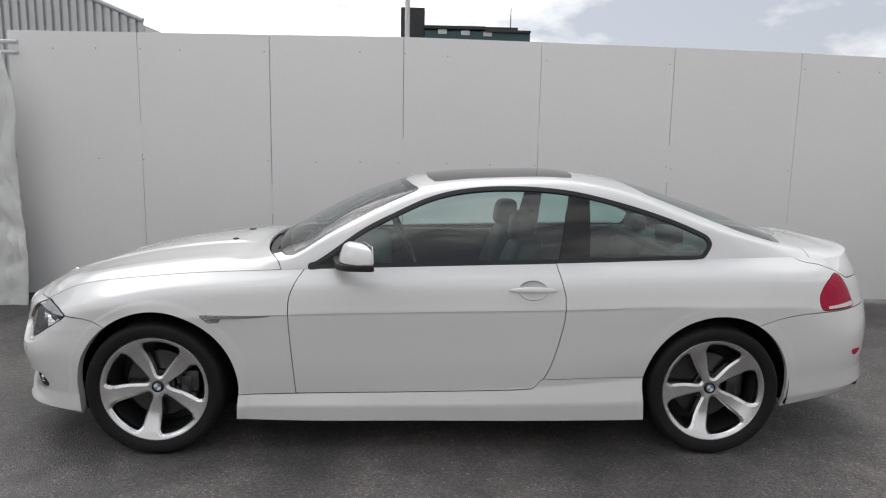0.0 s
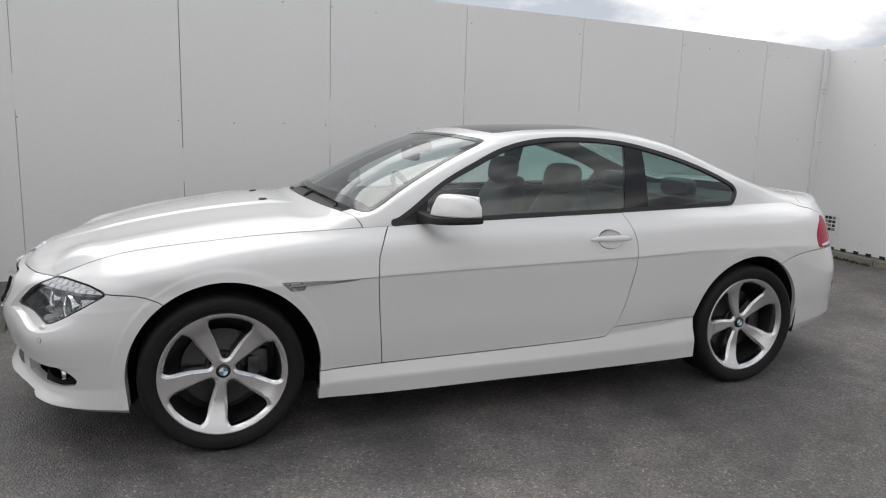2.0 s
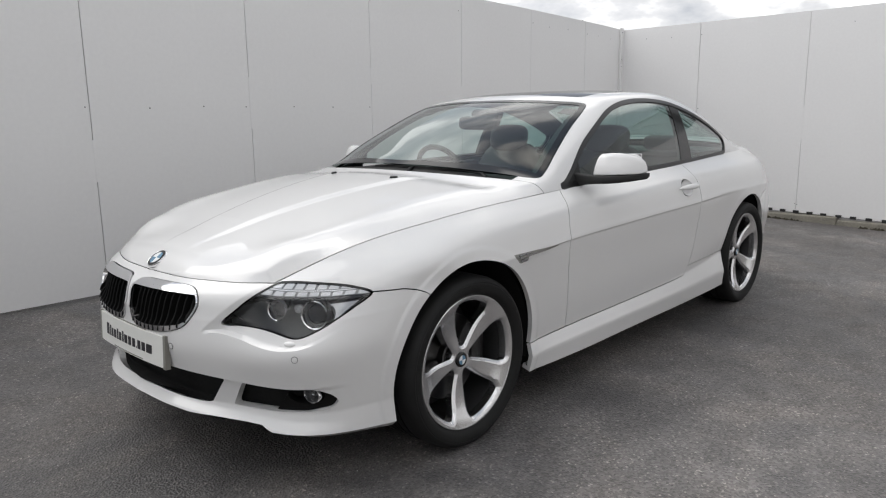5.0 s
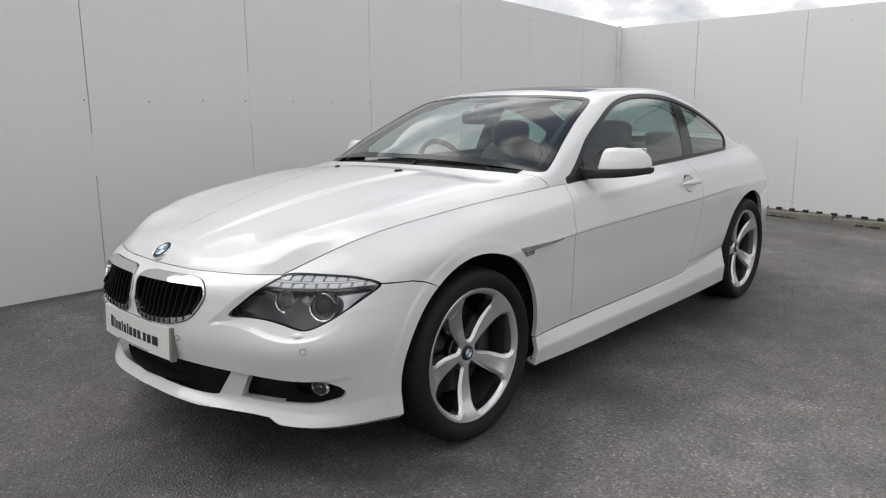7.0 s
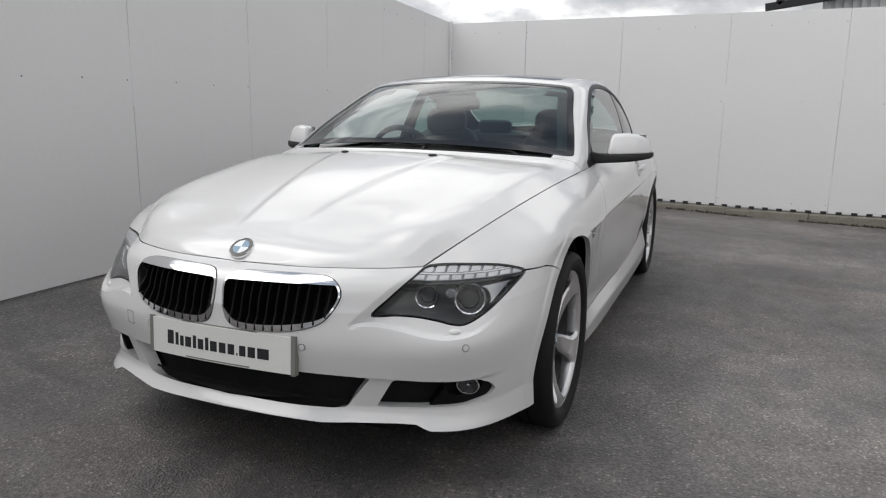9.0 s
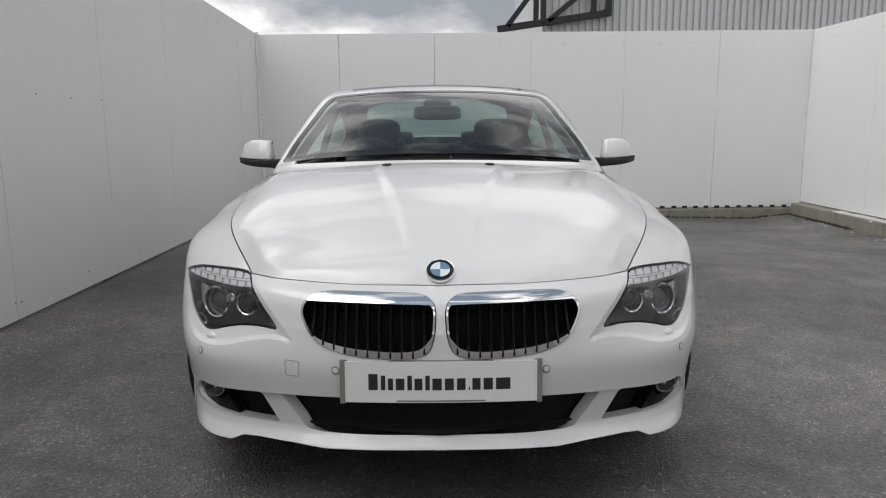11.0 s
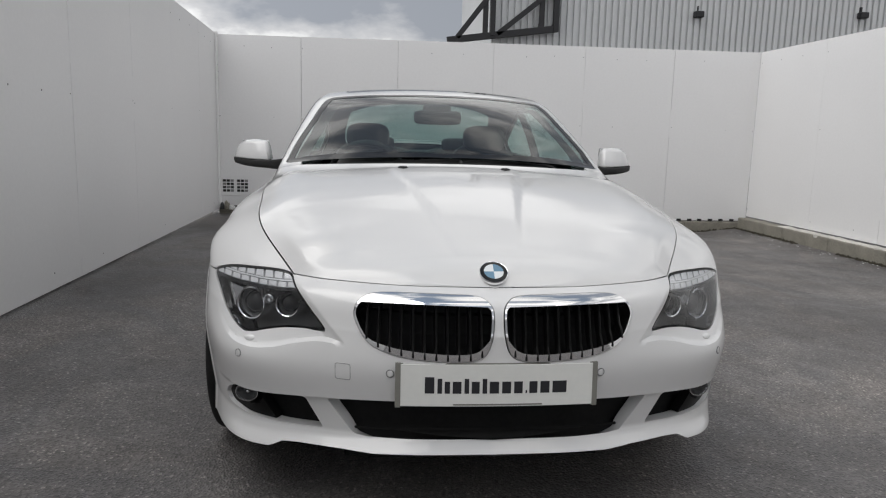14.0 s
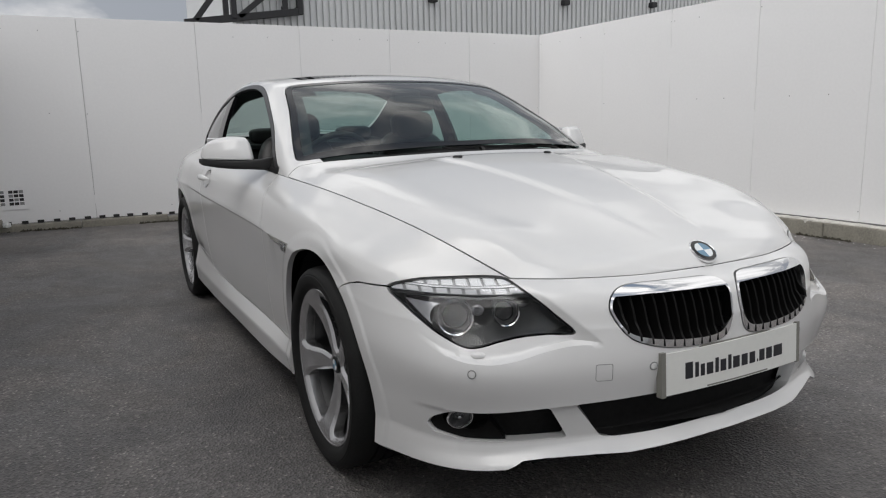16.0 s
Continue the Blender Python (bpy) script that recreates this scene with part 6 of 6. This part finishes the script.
def mortar_strip():
    """Pale flaking render along the top of the side kerb, in broken lengths."""
    root = new("render_strip")
    tagged(root, "pale flaking render along the top of the kerb", "render", kind="structure")
    x = -4.2
    while x < 5.6:
        w = random.uniform(0.5, 1.1)
        bm = bmesh.new()
        box(bm, (x, WALL2_Y + 0.012, 0.040), (min(x + w, 5.9), WALL2_Y + 0.135, 0.080), bevel=0.008)
        bmesh.ops.subdivide_edges(bm, edges=[e for e in bm.edges if e.calc_length() > 0.2], cuts=14)
        for v in bm.verts:
            d = noise.noise(Vector((v.co.x * 7, v.co.y * 9, 2.0))) + 0.6 * noise.noise(Vector((v.co.x * 23, v.co.y * 20, 5.0)))
            v.co.z += 0.011 * d if v.co.z > 0.06 else 0
            v.co.y += 0.030 * d if v.co.y > WALL2_Y + 0.1 else 0
        part("render_piece", bm, RENDER, root)
        x += w + random.uniform(0.003, 0.03)


mortar_strip()


# ---- beyond the hoarding ----
def ribbed_wall(name, label, place, xs, top, pitch=0.2, depth=0.075):
    """Upright trapezoid cladding in the local xz plane; top: its height along x."""
    root = new(name)
    tagged(root, label, "building")
    verts, faces = [], []
    x = xs[0]
    prof = []
    while x < xs[1]:
        prof += [(x, 0), (x + pitch * 0.30, 0), (x + pitch * 0.36, -depth), (x + pitch * 0.94, -depth)]
        x += pitch
    for px, py in prof:
        verts += [(px, py, 0), (px, py, top(px))]
    for i in range(len(prof) - 1):
        faces.append((2 * i, 2 * i + 2, 2 * i + 3, 2 * i + 1))
    wall = mesh_from("cladding", verts, faces, CLADDING, smooth=False, parent=root)
    wall.matrix_basis = place
    pts = [place @ Vector((xs[0] + (xs[1] - xs[0]) * k / 6, -depth, top(xs[0] + (xs[1] - xs[0]) * k / 6))) for k in range(7)]
    tube("eaves_trim", pts, 0.06, CLADDING, root)
    bm = bmesh.new()
    box(bm, (xs[0], 0.05, 0), (xs[1], 8.0, min(top(xs[0]), top(xs[1])) - 0.1))
    part("building_body", bm, CLADDING, root).matrix_basis = place
    return root


# A warehouse behind the end wall, with a black steel frame on its corner.
WX = 20.0
ribbed_wall("warehouse", "grey ribbed metal warehouse wall", pose(WX, 0, 0, 0, 0, -90), (3.35, 34.0), lambda x: 8.5, 0.21)


def steel_frame():
    root = new("steel_frame")
    tagged(root, "black painted steel frame bracketed to the warehouse corner", "steel frame")
    x = WX - 0.35
    def beam(a, b, w):
        a, b = Vector((x, *a)), Vector((x, *b))
        d = (b - a).normalized()
        m = Matrix.Translation(a) @ d.to_track_quat("X", "Z").to_matrix().to_4x4()
        bm = bmesh.new()
        box(bm, (0, -0.08, -w / 2), ((b - a).length, 0.08, w / 2), bevel=0.01, m=m)
        part("steel_member", bm, STEEL_BLACK, root)
    beam((-1.9, 4.02), (-5.35, 4.50), 0.20)
    beam((-3.30, 4.2), (-3.30, 9.0), 0.22)
    beam((-3.08, 4.2), (-3.08, 9.0), 0.10)
    beam((-5.30, 4.4), (-5.30, 9.0), 0.22)
    beam((-4.85, 4.4), (-4.85, 9.0), 0.10)
    beam((-2.2, 4.1), (-4.4, 7.0), 0.16)
    beam((-3.45, 4.25), (-5.3, 5.75), 0.16)
    for y, z in ((-5.3, 4.6), (-5.3, 7.5), (-4.85, 4.6), (-4.85, 7.5)):
        bm = bmesh.new()
        box(bm, (x - 0.02, y - 0.05, z - 0.05), (WX + 0.08, y + 0.05, z + 0.05))
        part("wall_bracket", bm, STEEL_BLACK, root)
    return root


steel_frame()


def flood_light(y, z):
    bm = bmesh.new()
    box(bm, (-0.30, -0.14, -0.10), (-0.06, 0.14, 0.10), bevel=0.03)
    o = part("flood_light", bm, STEEL_BLACK)
    tagged(o, "dark flood light on the ribbed warehouse wall", "flood light", "flood lights on the warehouse")
    bm = bmesh.new()
    box(bm, (-0.08, -0.03, -0.04), (0.06, 0.03, 0.28), bevel=0.005)
    part("lamp_bracket", bm, STEEL_BLACK, o)
    o.matrix_world = pose(WX, y, z)


for y, z in ((-10.0, 5.15), (-15.6, 5.35), (-20.0, 5.5)):
    flood_light(y, z)

# A second ribbed building, beyond the far end of the back hoarding.
ribbed_wall("shed", "grey ribbed metal shed with a sloping roof edge", pose(0, 14.0, 0), (-26.0, -5.42), lambda x: 4.30 + 0.41 * (-5.42 - x), 0.2)


def site_cabins():
    root = new("site_cabin")
    tagged(root, "dark teal flat-roofed site cabin with small pale windows", "cabin")
    bm = bmesh.new()
    box(bm, (1.48, 14.0, 0.0), (4.14, 17.0, 4.25), bevel=0.02)
    part("cabin_wall", bm, TEAL, root)
    bm = bmesh.new()
    box(bm, (1.46, 13.92, 4.28), (3.0, 14.4, 4.36), bevel=0.01)
    box(bm, (3.0, 13.92, 4.22), (4.14, 14.4, 4.28), bevel=0.01)
    box(bm, (2.3, 14.1, 4.30), (3.84, 14.5, 4.375), bevel=0.01)
    part("cabin_roof", bm, DARK_BLOCK, root)
    for x in (1.92, 2.50, 3.06):
        bm = bmesh.new()
        box(bm, (x - 0.11, 13.97, 4.16 - 0.03 * (x - 1.9)), (x + 0.11, 14.02, 4.27 - 0.03 * (x - 1.9)), bevel=0.005)
        part("window", bm, SHEET, root)
    tube("aerial", [(3.66, 14.2, 4.3), (3.66, 14.2, 4.86)], 0.012, STEEL_BLACK, root)
    bm = bmesh.new()
    box(bm, (0.88, 14.0, 0.0), (1.48, 14.6, 4.79), bevel=0.03)
    tagged(part("chimney", bm, DARK_BLOCK), "dark square stack beside the site cabin", "stack")
    tagged(tube("flag_pole", [(1.05, 13.6, 0), (1.05, 13.6, 7.5)], 0.06, SHEET), "white painted pole beside the dark stack", "pole")


site_cabins()


def hanging_sheet():
    """White plastic sheeting hung from a rail past the end of the back hoarding."""
    nx, nz = 90, 70
    verts, faces = [], []
    for i in range(nx + 1):
        for k in range(nz + 1):
            s, h = i / nx, k / nz
            x = -2.16 + 0.02 * math.sin(9 * h) - 0.06 * h - 1.5 * s
            if h > 0.80:
                x -= 0.6 * (h - 0.80) ** 1.2 * (1 - s)
            fold = 0.030 * math.sin(26 * s + 2.5 * h + 1.5 * noise.noise(Vector((s * 3, h * 3, 9)))) * (0.4 + 0.6 * h)
            crease = 0.055 * abs(noise.noise(Vector((s * 9 + 2 * h, h * 7 - 3 * s, 1)))) + 0.03 * abs(noise.noise(Vector((s * 22, h * 17, 5))))
            y = 2.12 + fold - crease - 0.10 * (1 - h) ** 2
            z = 0.03 + 2.22 * h + 0.03 * noise.noise(Vector((s * 6, h * 2, 4)))
            verts.append((x, y, z))
    for i in range(nx):
        for k in range(nz):
            a = i * (nz + 1) + k
            faces.append((a, a + 1, a + nz + 2, a + nz + 1))
    o = mesh_from("plastic_sheet", verts, faces, SHEET)
    mod = o.modifiers.new("thickness", "SOLIDIFY")
    mod.thickness = 0.003
    tagged(o, "creased white plastic sheet hanging past the hoarding", "sheet")
    rail = new("sheet_rail")
    tagged(rail, "grey tube rails holding the hanging sheet", "rail")
    for z in (2.27, 2.36):
        tube("rail_tube", [(-4.2, 2.32, z), (-2.25, 2.32, z - 0.01)], 0.018, CLADDING, rail)
    tube("rail_post", [(-4.0, 2.32, 0), (-4.0, 2.32, 2.36)], 0.02, CLADDING, rail)
    # A dark board added so that the gap by the sheet reads dark.
    bm = bmesh.new()
    box(bm, (-4.4, 2.6, 0.0), (-2.3, 2.7, 2.0), bevel=0.01)
    tagged(part("gap_backing", bm, DARK_BLOCK), "dark board added to darken the gap beside the hanging sheet", "board")


hanging_sheet()


# Unseen plain grey wall, added behind the walk to dim light on the nose.
bm = bmesh.new()
box(bm, (-12.3, -16, 0.0), (-12.0, 7, 3.4), bevel=0.02)
tagged(part("light_blocking_wall", bm, CLADDING), "unseen plain grey wall added to dim light on the car's nose", "wall", kind="structure")
